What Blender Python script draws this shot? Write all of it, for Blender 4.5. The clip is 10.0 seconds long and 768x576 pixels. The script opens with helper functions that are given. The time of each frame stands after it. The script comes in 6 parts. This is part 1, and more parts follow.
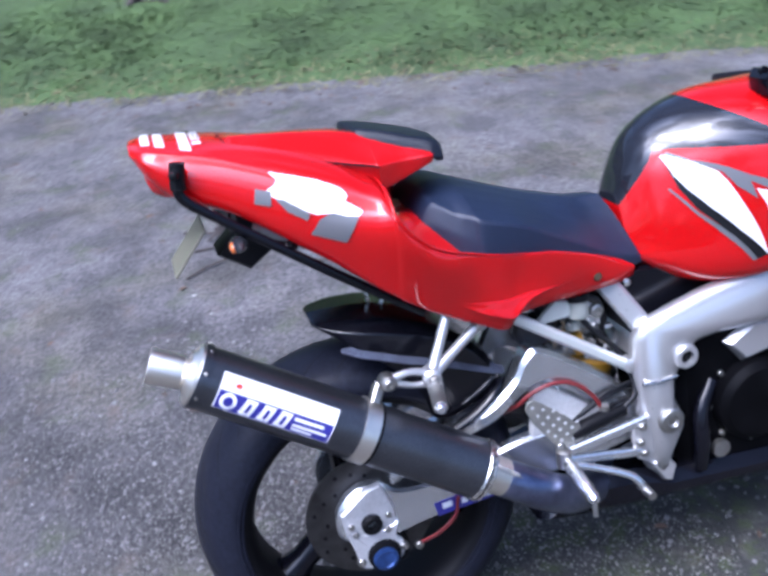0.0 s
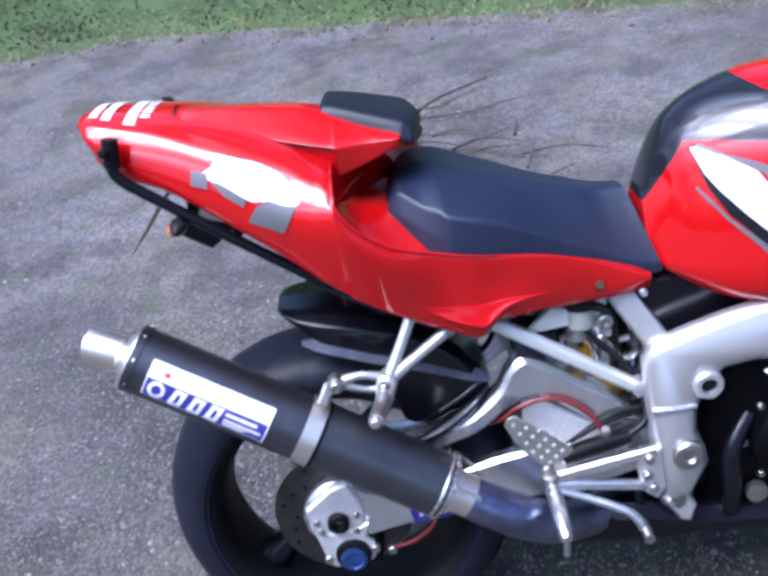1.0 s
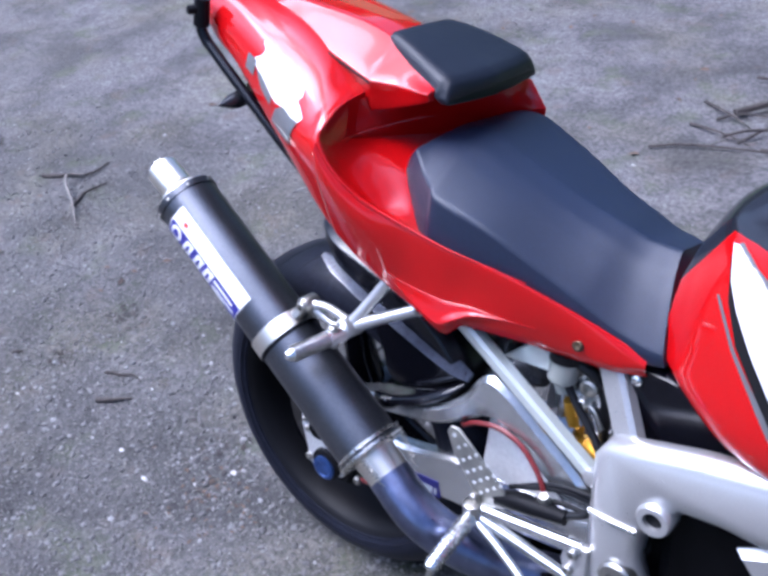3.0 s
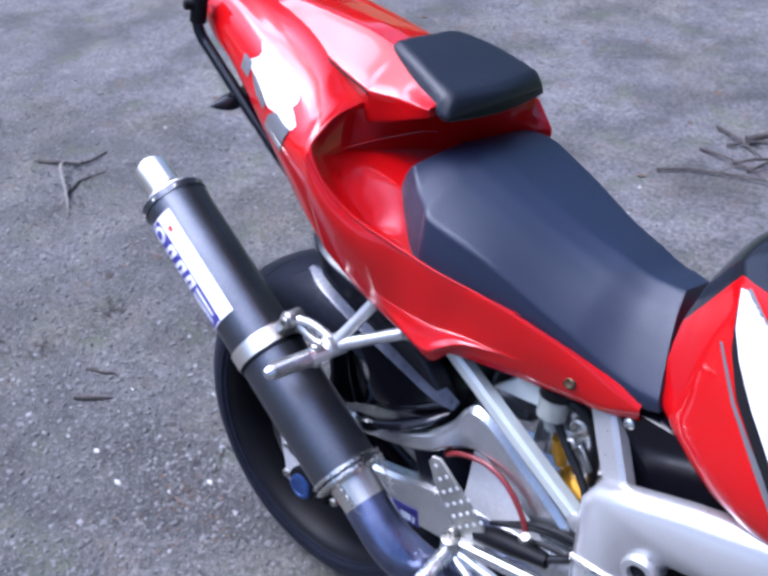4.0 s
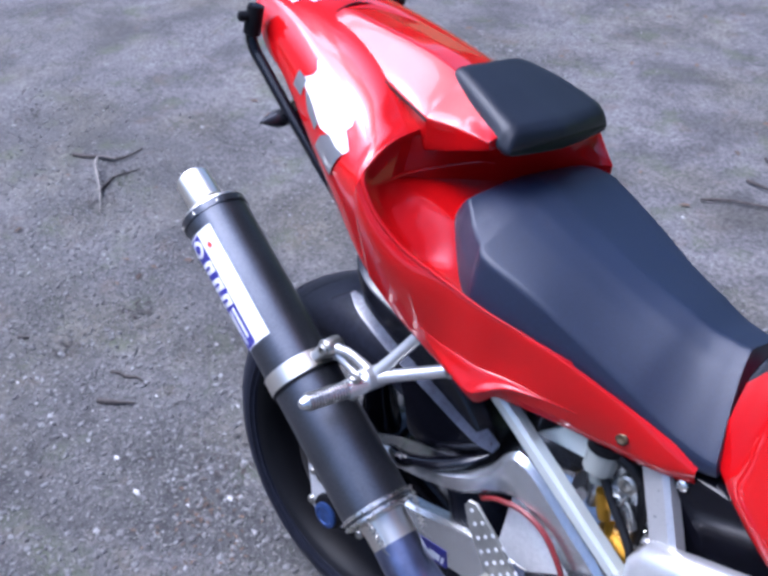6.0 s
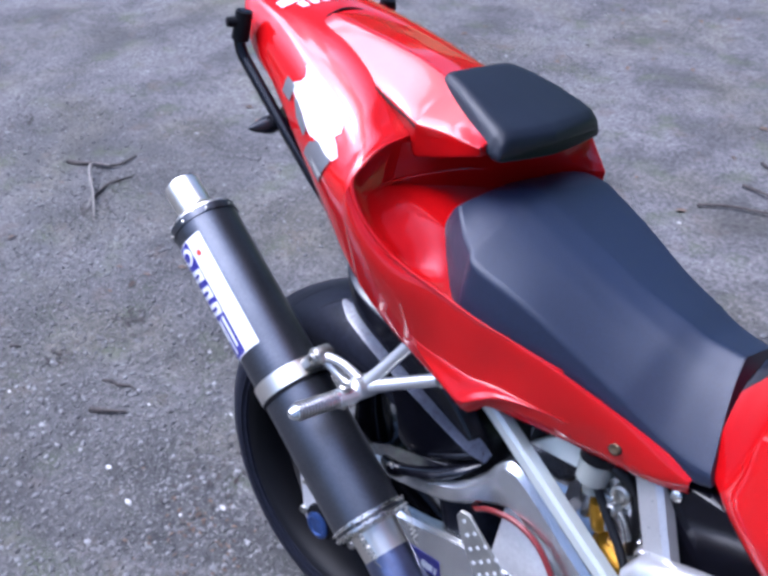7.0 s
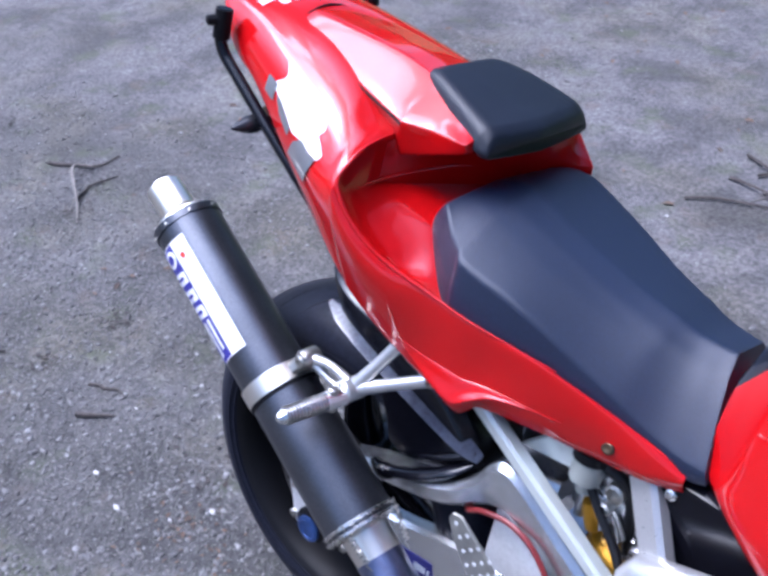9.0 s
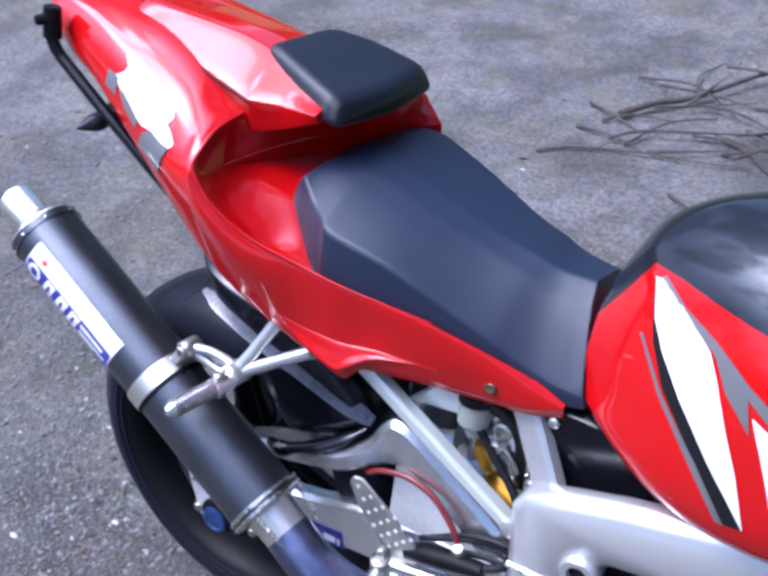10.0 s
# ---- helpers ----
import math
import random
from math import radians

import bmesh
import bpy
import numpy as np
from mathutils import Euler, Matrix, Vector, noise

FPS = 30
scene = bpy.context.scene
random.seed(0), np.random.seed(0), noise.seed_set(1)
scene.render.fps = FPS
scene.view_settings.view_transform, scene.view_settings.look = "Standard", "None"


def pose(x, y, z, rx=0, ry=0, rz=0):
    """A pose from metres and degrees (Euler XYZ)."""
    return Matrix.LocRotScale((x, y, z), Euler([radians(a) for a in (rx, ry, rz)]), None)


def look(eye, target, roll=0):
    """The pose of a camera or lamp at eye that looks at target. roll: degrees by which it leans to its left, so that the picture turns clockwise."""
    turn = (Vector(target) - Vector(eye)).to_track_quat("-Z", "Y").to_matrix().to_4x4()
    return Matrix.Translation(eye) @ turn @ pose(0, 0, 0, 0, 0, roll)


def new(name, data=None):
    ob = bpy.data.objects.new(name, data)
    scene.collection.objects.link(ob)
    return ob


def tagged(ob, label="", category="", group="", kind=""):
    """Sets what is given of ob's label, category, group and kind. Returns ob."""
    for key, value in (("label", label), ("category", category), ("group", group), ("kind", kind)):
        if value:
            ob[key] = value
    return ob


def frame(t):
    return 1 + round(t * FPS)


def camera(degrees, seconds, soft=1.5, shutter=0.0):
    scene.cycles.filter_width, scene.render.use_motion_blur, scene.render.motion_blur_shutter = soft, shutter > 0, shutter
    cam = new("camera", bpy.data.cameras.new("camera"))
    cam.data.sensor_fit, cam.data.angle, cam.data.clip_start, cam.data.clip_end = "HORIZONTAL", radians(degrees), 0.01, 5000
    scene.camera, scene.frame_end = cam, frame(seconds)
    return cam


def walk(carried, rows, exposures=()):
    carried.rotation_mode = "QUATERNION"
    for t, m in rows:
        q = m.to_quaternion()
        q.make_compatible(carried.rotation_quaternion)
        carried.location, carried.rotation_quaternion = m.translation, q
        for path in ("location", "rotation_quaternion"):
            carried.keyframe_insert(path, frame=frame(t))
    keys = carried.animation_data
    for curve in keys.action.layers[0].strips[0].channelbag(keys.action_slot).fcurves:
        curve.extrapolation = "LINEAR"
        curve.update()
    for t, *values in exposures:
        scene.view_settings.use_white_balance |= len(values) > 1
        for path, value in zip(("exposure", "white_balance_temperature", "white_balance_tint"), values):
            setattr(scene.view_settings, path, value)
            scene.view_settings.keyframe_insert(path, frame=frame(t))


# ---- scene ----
from mathutils.bvhtree import BVHTree

cam = camera(45.0, 10.0, soft=3.4, shutter=0.25)
PATH = [
    (0, (-0.222, -1.259, 1.555), (-0.018, -0.424, 1.044), -6.3),
    (0.2, (-0.110, -1.289, 1.532), (0.008, -0.439, 1.018), -4.2),
    (0.5, (0.034, -1.320, 1.524), (0.048, -0.475, 0.989), -9.4),
    (0.7, (0.104, -1.291, 1.526), (0.092, -0.433, 1.012), -10.7),
    (1, (0.232, -1.158, 1.524), (0.175, -0.324, 0.975), -11.2),
    (1.2, (0.310, -1.084, 1.534), (0.207, -0.252, 0.988), -12.3),
    (1.5, (0.376, -1.027, 1.560), (0.117, -0.228, 1.016), -11.1),
    (1.7, (0.529, -0.992, 1.541), (0.149, -0.255, 0.983), -9.1),
    (2, (0.765, -0.917, 1.518), (0.248, -0.250, 0.982), -7.1),
    (2.5, (0.932, -0.832, 1.516), (0.359, -0.241, 0.949), -8.0),
    (3, (0.929, -0.781, 1.493), (0.366, -0.211, 0.895), -8.6),
    (3.2, (0.915, -0.763, 1.485), (0.372, -0.179, 0.882), -8.8),
    (4.3, (0.898, -0.720, 1.477), (0.316, -0.166, 0.881), -3.2),
    (4.5, (0.895, -0.737, 1.484), (0.290, -0.208, 0.889), -3.1),
    (5, (0.851, -0.725, 1.473), (0.252, -0.193, 0.875), 0.0),
    (5.5, (0.849, -0.689, 1.476), (0.258, -0.129, 0.895), -2.6),
    (5.7, (0.837, -0.698, 1.484), (0.255, -0.141, 0.891), -2.8),
    (6.8, (0.825, -0.688, 1.472), (0.246, -0.132, 0.875), -2.5),
    (7, (0.828, -0.680, 1.475), (0.247, -0.120, 0.885), -2.8),
    (7.5, (0.826, -0.683, 1.475), (0.246, -0.121, 0.885), -2.7),
    (8, (0.817, -0.684, 1.474), (0.234, -0.125, 0.885), -2.9),
    (8.5, (0.817, -0.673, 1.470), (0.242, -0.108, 0.877), -3.1),
    (9, (0.816, -0.667, 1.469), (0.246, -0.100, 0.875), -3.2),
    (9.5, (0.824, -0.670, 1.472), (0.302, -0.072, 0.863), -2.3),
    (9.7, (0.837, -0.663, 1.477), (0.336, -0.057, 0.859), -3.8),
    (10, (0.840, -0.682, 1.463), (0.376, -0.043, 0.849), -5.6),
]
walk(cam, [(t, look(eye, target, roll)) for t, eye, target, roll in PATH], exposures=[(0, 0.02, 5020, 16), (1.3, 0.03, 5020, 16), (2.4, 0.03, 5020, 16), (10, 0.05, 5020, 16)])

# ---- light: an overcast sky with the sun behind thin cloud, high over the bike ----
SUN = Vector((-0.34, -0.18, 0.92)).normalized()
world = bpy.data.worlds.new("overcast_sky")
scene.world = world
world.use_nodes = True
wn = world.node_tree
sky = wn.nodes.new("ShaderNodeTexSky")
sky.sky_type, sky.sun_disc = "NISHITA", False
sky.sun_elevation, sky.sun_rotation = math.asin(SUN.z), math.atan2(SUN.x, SUN.y)
sky.air_density, sky.dust_density, sky.ozone_density = 1.0, 5.0, 1.0
# thin cloud: pale and bright towards the open horizon
sky_dir = wn.nodes.new("ShaderNodeTexCoord")
sky_sep = wn.nodes.new("ShaderNodeSeparateXYZ")
wn.links.new(sky_dir.outputs["Generated"], sky_sep.inputs[0])
sky_fade = wn.nodes.new("ShaderNodeMapRange")
sky_fade.inputs["From Min"].default_value, sky_fade.inputs["From Max"].default_value = 0.0, 1.0
sky_fade.inputs["To Min"].default_value, sky_fade.inputs["To Max"].default_value = 1.45, 1.25
wn.links.new(sky_sep.outputs["Z"], sky_fade.inputs["Value"])
sky_mix = wn.nodes.new("ShaderNodeMix")
sky_mix.data_type, sky_mix.blend_type = "RGBA", "MULTIPLY"
sky_mix.inputs["Factor"].default_value = 1
wn.links.new(sky.outputs["Color"], sky_mix.inputs[6])
wn.links.new(sky_fade.outputs["Result"], sky_mix.inputs[7])
# broken cloud: bright and dull parts all over the sky
sky_cloud = wn.nodes.new("ShaderNodeTexNoise")
sky_cloud.inputs["Scale"].default_value, sky_cloud.inputs["Detail"].default_value = 2.6, 5
wn.links.new(sky_dir.outputs["Generated"], sky_cloud.inputs["Vector"])
sky_part = wn.nodes.new("ShaderNodeMapRange")
sky_part.interpolation_type = "SMOOTHSTEP"
for key, value in (("From Min", 0.43), ("From Max", 0.56), ("To Min", 0.5), ("To Max", 1.6)):
    sky_part.inputs[key].default_value = value
wn.links.new(sky_cloud.outputs["Fac"], sky_part.inputs["Value"])
sky_both = wn.nodes.new("ShaderNodeMix")
sky_both.data_type, sky_both.blend_type = "RGBA", "MULTIPLY"
sky_both.inputs["Factor"].default_value = 1
wn.links.new(sky_mix.outputs[2], sky_both.inputs[6])
wn.links.new(sky_part.outputs["Result"], sky_both.inputs[7])
# thin cloud is brightest round the sun
sky_dot = wn.nodes.new("ShaderNodeVectorMath")
sky_dot.operation = "DOT_PRODUCT"
sky_dot.inputs[1].default_value = SUN
wn.links.new(sky_dir.outputs["Generated"], sky_dot.inputs[0])
sky_glow = wn.nodes.new("ShaderNodeMapRange")
sky_glow.interpolation_type = "SMOOTHSTEP"
for key, value in (("From Min", 0.70), ("From Max", 0.99), ("To Min", 0.8), ("To Max", 4.6)):
    sky_glow.inputs[key].default_value = value
wn.links.new(sky_dot.outputs["Value"], sky_glow.inputs["Value"])
sky_all = wn.nodes.new("ShaderNodeMix")
sky_all.data_type, sky_all.blend_type = "RGBA", "MULTIPLY"
sky_all.inputs["Factor"].default_value = 1
wn.links.new(sky_both.outputs[2], sky_all.inputs[6])
wn.links.new(sky_glow.outputs["Result"], sky_all.inputs[7])
wn.links.new(sky_all.outputs[2], wn.nodes["Background"].inputs["Color"])
wn.nodes["Background"].inputs["Strength"].default_value = 0.15
sun = new("sun", bpy.data.lights.new("sun", "SUN"))
sun.data.energy, sun.data.angle, sun.data.color = 0.8, radians(30), (1.0, 0.97, 0.95)
sun.matrix_world = look(SUN * 20, (0, 0, 0))


# ---- materials ----
def mat(name, base, rough=0.5, metal=0.0, coat=0.0, coat_rough=0.05, grain=0.0, grain_size=60.0, var=0.0, var_size=6.0, bump=0.0, bump_size=200.0, spec=0.5):
    """A surface with a colour that varies at two scales and a fine relief, in the thing's own metres."""
    m = bpy.data.materials.new(name)
    m.use_nodes = True
    nt = m.node_tree
    b = nt.nodes["Principled BSDF"]
    b.inputs["Base Color"].default_value = (*base, 1)
    b.inputs["Roughness"].default_value = rough
    b.inputs["Metallic"].default_value = metal
    b.inputs["Coat Weight"].default_value = coat
    b.inputs["Coat Roughness"].default_value = coat_rough
    b.inputs["Coat IOR"].default_value = 1.52
    b.inputs["Specular IOR Level"].default_value = spec
    tc = nt.nodes.new("ShaderNodeTexCoord")
    col = None
    for amount, size in ((var, var_size), (grain, grain_size)):
        if amount <= 0:
            continue
        n = nt.nodes.new("ShaderNodeTexNoise")
        n.inputs["Scale"].default_value, n.inputs["Detail"].default_value = size, 5
        nt.links.new(tc.outputs["Object"], n.inputs["Vector"])
        r = nt.nodes.new("ShaderNodeMapRange")
        r.inputs["From Min"].default_value, r.inputs["From Max"].default_value = 0.3, 0.7
        r.inputs["To Min"].default_value, r.inputs["To Max"].default_value = 1 - amount, 1 + amount
        nt.links.new(n.outputs["Fac"], r.inputs["Value"])
        mix = nt.nodes.new("ShaderNodeMix")
        mix.data_type, mix.blend_type = "RGBA", "MULTIPLY"
        mix.inputs["Factor"].default_value = 1
        if col is None:
            mix.inputs[6].default_value = (*base, 1)
        else:
            nt.links.new(col, mix.inputs[6])
        nt.links.new(r.outputs["Result"], mix.inputs[7])
        col = mix.outputs[2]
    if col is not None:
        nt.links.new(col, b.inputs["Base Color"])
    if bump > 0:
        n = nt.nodes.new("ShaderNodeTexNoise")
        n.inputs["Scale"].default_value, n.inputs["Detail"].default_value = bump_size, 4
        nt.links.new(tc.outputs["Object"], n.inputs["Vector"])
        bp = nt.nodes.new("ShaderNodeBump")
        bp.inputs["Strength"].default_value, bp.inputs["Distance"].default_value = bump, 0.002
        nt.links.new(n.outputs["Fac"], bp.inputs["Height"])
        nt.links.new(bp.outputs["Normal"], b.inputs["Normal"])
        # scuffed gloss
        r = nt.nodes.new("ShaderNodeMapRange")
        r.inputs["To Min"].default_value, r.inputs["To Max"].default_value = max(rough - 0.08, 0.02), min(rough + 0.1, 1)
        nt.links.new(n.outputs["Fac"], r.inputs["Value"])
        nt.links.new(r.outputs["Result"], b.inputs["Roughness"])
    return m


RED = mat("red_lacquer", (0.37, 0.0012, 0.0015), 0.45, coat=1.0, coat_rough=0.04, var=0.05, var_size=9, spec=0.02)
WHITE = mat("white_vinyl", (0.7, 0.7, 0.72), 0.4, coat=0.5, var=0.04)
GREY = mat("grey_vinyl", (0.10, 0.10, 0.105), 0.45, coat=0.4, var=0.06)
BLUE = mat("blue_print", (0.025, 0.022, 0.20), 0.45, coat=0.3, var=0.1, var_size=40)
RED_DOT = mat("red_print", (0.45, 0.04, 0.02), 0.45)
BLACK = mat("black_vinyl", (0.006, 0.006, 0.007), 0.4, coat=0.3, spec=0.2)
VINYL = mat("seat_vinyl", (0.007, 0.012, 0.030), 0.44, grain=0.25, grain_size=350, var=0.12, bump=0.3, bump_size=900, spec=0.5)
PAD_VINYL = mat("pad_vinyl", (0.004, 0.0055, 0.011), 0.42, grain=0.2, grain_size=350, var=0.12, bump=0.25, bump_size=900, spec=0.38)
CARBON = mat("black_can", (0.095, 0.099, 0.112), 0.31, metal=0.9, grain=0.2, grain_size=500, var=0.15, var_size=14, bump=0.06, bump_size=500)
POLISHED = mat("polished_steel", (0.66, 0.64, 0.60), 0.25, metal=1.0, var=0.06, var_size=18, bump=0.02, bump_size=120)
OUTLET = mat("matt_steel", (0.78, 0.74, 0.66), 0.34, metal=1.0, var=0.06, var_size=25, bump=0.03, bump_size=200)
TITAN = mat("blued_titanium", (0.19, 0.21, 0.32), 0.3, metal=1.0, var=0.35, var_size=11, grain=0.15, bump=0.1, bump_size=150)
ALU = mat("silver_paint", (0.53, 0.525, 0.515), 0.3, metal=0.75, coat=0.5, var=0.06, grain=0.05, grain_size=400, bump=0.04, bump_size=200)
ALU_RAW = mat("brushed_aluminium", (0.72, 0.73, 0.73), 0.27, metal=0.95, var=0.10, var_size=20, grain=0.05, grain_size=250)
STEEL = mat("zinc_steel", (0.36, 0.35, 0.32), 0.38, metal=1.0, var=0.2, var_size=40, bump=0.1)
DISC = mat("brake_steel", (0.075, 0.072, 0.07), 0.45, metal=1.0, var=0.3, var_size=30, bump=0.1)
BLACK_PLASTIC = mat("black_plastic", (0.003, 0.003, 0.005), 0.13, grain=0.3, grain_size=90, bump=0.03, bump_size=60, spec=0.3)
GLOSS_BLACK = mat("gloss_black", (0.003, 0.003, 0.005), 0.2, grain=0.15, grain_size=90, bump=0.012, bump_size=60, spec=0.45)
BLACK_MATT = mat("black_matt", (0.004, 0.004, 0.005), 0.5, var=0.3, bump=0.2, spec=0.12)
BLACK_PAINT = mat("black_tube_paint", (0.003, 0.003, 0.005), 0.22, coat=0.15, spec=0.2)
RUBBER = mat("tyre_rubber", (0.009, 0.010, 0.016), 0.38, grain=0.3, grain_size=120, var=0.25, var_size=8, bump=0.12, bump_size=260, spec=0.1)
ENGINE = mat("engine_black", (0.002, 0.002, 0.0025), 0.45, var=0.4, var_size=20, bump=0.2, spec=0.06)
GOLD = mat("gold_anodised", (0.48, 0.26, 0.02), 0.3, metal=0.7, var=0.15, var_size=40)
CUP = mat("milky_plastic", (0.2, 0.21, 0.19), 0.4, var=0.1)
PANEL = mat("pale_satin_panel", (0.56, 0.56, 0.55), 0.42, metal=0.15, var=0.1, var_size=14, grain=0.08, grain_size=160)
GUARD = mat("dull_aluminium", (0.22, 0.215, 0.19), 0.42, metal=0.6, var=0.15, var_size=40, bump=0.06)
# black hugger ledge: the blue-grey base colour holds its sky reflection
LEDGE_SHEEN = mat("sheen_black_plastic", (0.058, 0.064, 0.088), 0.27, var=0.25, var_size=30, grain=0.2, grain_size=200)
HOSE = mat("black_hose", (0.005, 0.005, 0.006), 0.45, spec=0.3)
HOSE_RED = mat("red_hose", (0.13, 0.012, 0.012), 0.35, var=0.1)
CALIPER = mat("blue_anodised", (0.03, 0.06, 0.18), 0.35, metal=0.6, var=0.4, var_size=50)
AMBER = mat("amber_lens", (0.4, 0.10, 0.02), 0.15, coat=0.5)
TAIL_RED = mat("tail_lens", (0.32, 0.01, 0.01), 0.12, coat=0.8)
PLATE = mat("number_plate_back", (0.12, 0.115, 0.08), 0.5, var=0.1)
BRASS = mat("dull_brass", (0.14, 0.10, 0.06), 0.45, metal=0.9, var=0.3, var_size=60)
ADDED_HEDGE = mat("added_foliage", (0.035, 0.05, 0.02), 0.9, var=0.5, var_size=0.6, grain=0.6, grain_size=4, bump=0.5, bump_size=4)
CAST = mat("cast_aluminium", (0.66, 0.66, 0.67), 0.36, metal=0.65, var=0.12, var_size=30, grain=0.1, grain_size=250, bump=0.08, bump_size=200)
LENS_BODY = mat("smoked_grey_plastic", (0.016, 0.016, 0.019), 0.22, coat=0.0, var=0.15, var_size=60)
OLIVE = mat("subframe_paint", (0.62, 0.65, 0.61), 0.3, metal=0.55, var=0.15)


# ---- mesh helpers ----
def glide(xs, values, at):
    """A smooth curve through values over uneven xs that never swings past them."""
    xs, v = np.array(xs, float), np.array(values, float)
    h = np.diff(xs)
    d = np.diff(v) / h
    m = np.zeros(len(v))
    m[0], m[-1] = d[0], d[-1]
    for i in range(1, len(v) - 1):
        if d[i - 1] * d[i] > 0:
            a, b = 2 * h[i] + h[i - 1], h[i] + 2 * h[i - 1]
            m[i] = (a + b) / (a / d[i - 1] + b / d[i])
    k = np.clip(np.searchsorted(xs, at, side="right") - 1, 0, len(xs) - 2)
    t = (at - xs[k]) / h[k]
    return (2 * t ** 3 - 3 * t ** 2 + 1) * v[k] + (t ** 3 - 2 * t ** 2 + t) * h[k] * m[k] + (-2 * t ** 3 + 3 * t ** 2) * v[k + 1] + (t ** 3 - t ** 2) * h[k] * m[k + 1]


def part(name, bm, material, parent, label="", angle=38, mirror=False):
    """Links a bmesh as one mesh object under a thing or a part."""
    bmesh.ops.remove_doubles(bm, verts=bm.verts, dist=1e-6)
    bmesh.ops.recalc_face_normals(bm, faces=bm.faces)
    lim = radians(angle)
    for e in bm.edges:
        e.smooth = not (len(e.link_faces) == 2 and e.calc_face_angle(0) > lim)
    for f in bm.faces:
        f.smooth = True
    me = bpy.data.meshes.new(name)
    bm.to_mesh(me)
    bm.free()
    me.materials.append(material)
    ob = new(name, me)
    if parent is not None:
        ob.parent = parent
    if label:
        ob["label"] = label
    return ob


def spline(points, n, closed=False):
    """n points (per whole curve) of a Catmull-Rom curve through the points."""
    p = np.array(points, float)
    k = len(p)
    segs = k if closed else k - 1
    out = []
    for u in np.linspace(0, segs, n, endpoint=not closed):
        i = min(int(u), segs - 1)
        t = u - i
        if closed:
            a, b, c, d = (p[(i + j) % k] for j in (-1, 0, 1, 2))
        else:
            b, c = p[i], p[i + 1]
            a = p[i - 1] if i > 0 else 2 * b - c
            d = p[i + 2] if i + 2 < k else 2 * c - b
        out.append(0.5 * (2 * b + (c - a) * t + (2 * a - 5 * b + 4 * c - d) * t * t + (3 * b - a - 3 * c + d) * t ** 3))
    return np.array(out)


def skin(bm, rings, closed=True, caps=True):
    vs = [[bm.verts.new(p) for p in ring] for ring in rings]
    n = len(vs[0])
    for a, b in zip(vs, vs[1:]):
        for j in range(n if closed else n - 1):
            bm.faces.new((a[j], a[(j + 1) % n], b[(j + 1) % n], b[j]))
    if caps and closed:
        bm.faces.new(vs[0])
        bm.faces.new(vs[-1][::-1])
    return bm


def loft(sections, along=24, around=40, closed=True, caps=True):
    """A smooth skin through sections, each a list of 3D points."""
    rings = [spline(s, around, closed) for s in sections]
    cols = [spline([r[j] for r in rings], along) for j in range(around)]
    return skin(bmesh.new(), [[Vector(cols[j][i]) for j in range(around)] for i in range(along)], closed, caps)


def half(x, pts):
    """A closed ring at x out of points (half width, z) from the top centre to the bottom centre."""
    right = [(x, -w, z) for w, z in pts]
    left = [(x, w, z) for w, z in pts[::-1] if w > 1e-6]
    return right + left


def cornered(pts, c=0.006, step=0.02):
    """A closed ring with corners rounded over c metres; every ring of one loft gets the same number of points."""
    p = [Vector(q) for q in pts]
    out = []
    n = len(p)
    for i in range(n):
        a, b, d = p[i - 1], p[i], p[(i + 1) % n]
        u, v = a - b, d - b
        ku, kv = min(c, u.length * 0.4), min(c, v.length * 0.4)
        s, e = b + u.normalized() * ku, b + v.normalized() * kv
        for t in (0, 0.33, 0.67, 1):
            out.append(s.lerp(b, t).lerp(b.lerp(e, t), t))
        nxt = p[(i + 1) % n] + (b - d).normalized() * min(c, v.length * 0.4)
        for t in (0.25, 0.5, 0.75):
            out.append(e.lerp(nxt, t))
    return out


def crisp_loft(sections, along=30, c=0.006):
    """A loft whose rings keep their corners."""
    rings = [cornered(s, c) for s in sections]
    cols = [spline([r[j] for r in rings], along) for j in range(len(rings[0]))]
    return skin(bmesh.new(), [[Vector(col[i]) for col in cols] for i in range(along)])


def tube(points, r, seg=12, n=None, flat=1.0, bm=None):
    """A round bar along points; r is a number or a list along it."""
    pts = [Vector(p) for p in (spline(points, n) if n else points)]
    rs = r if isinstance(r, (list, tuple)) else [r] * len(pts)
    if len(rs) != len(pts):
        rs = list(np.interp(np.linspace(0, 1, len(pts)), np.linspace(0, 1, len(rs)), rs))
    rings, side = [], None
    for i, p in enumerate(pts):
        d = (pts[min(i + 1, len(pts) - 1)] - pts[max(i - 1, 0)]).normalized()
        if side is None:
            side = d.orthogonal().normalized() if abs(d.z) > 0.9 else d.cross(Vector((0, 0, 1))).normalized()
        side = (side - d * side.dot(d)).normalized()
        up = d.cross(side)
        rings.append([p + (side * math.cos(a) + up * flat * math.sin(a)) * rs[i] for a in np.linspace(0, 2 * math.pi, seg, endpoint=False)])
    return skin(bm or bmesh.new(), rings)


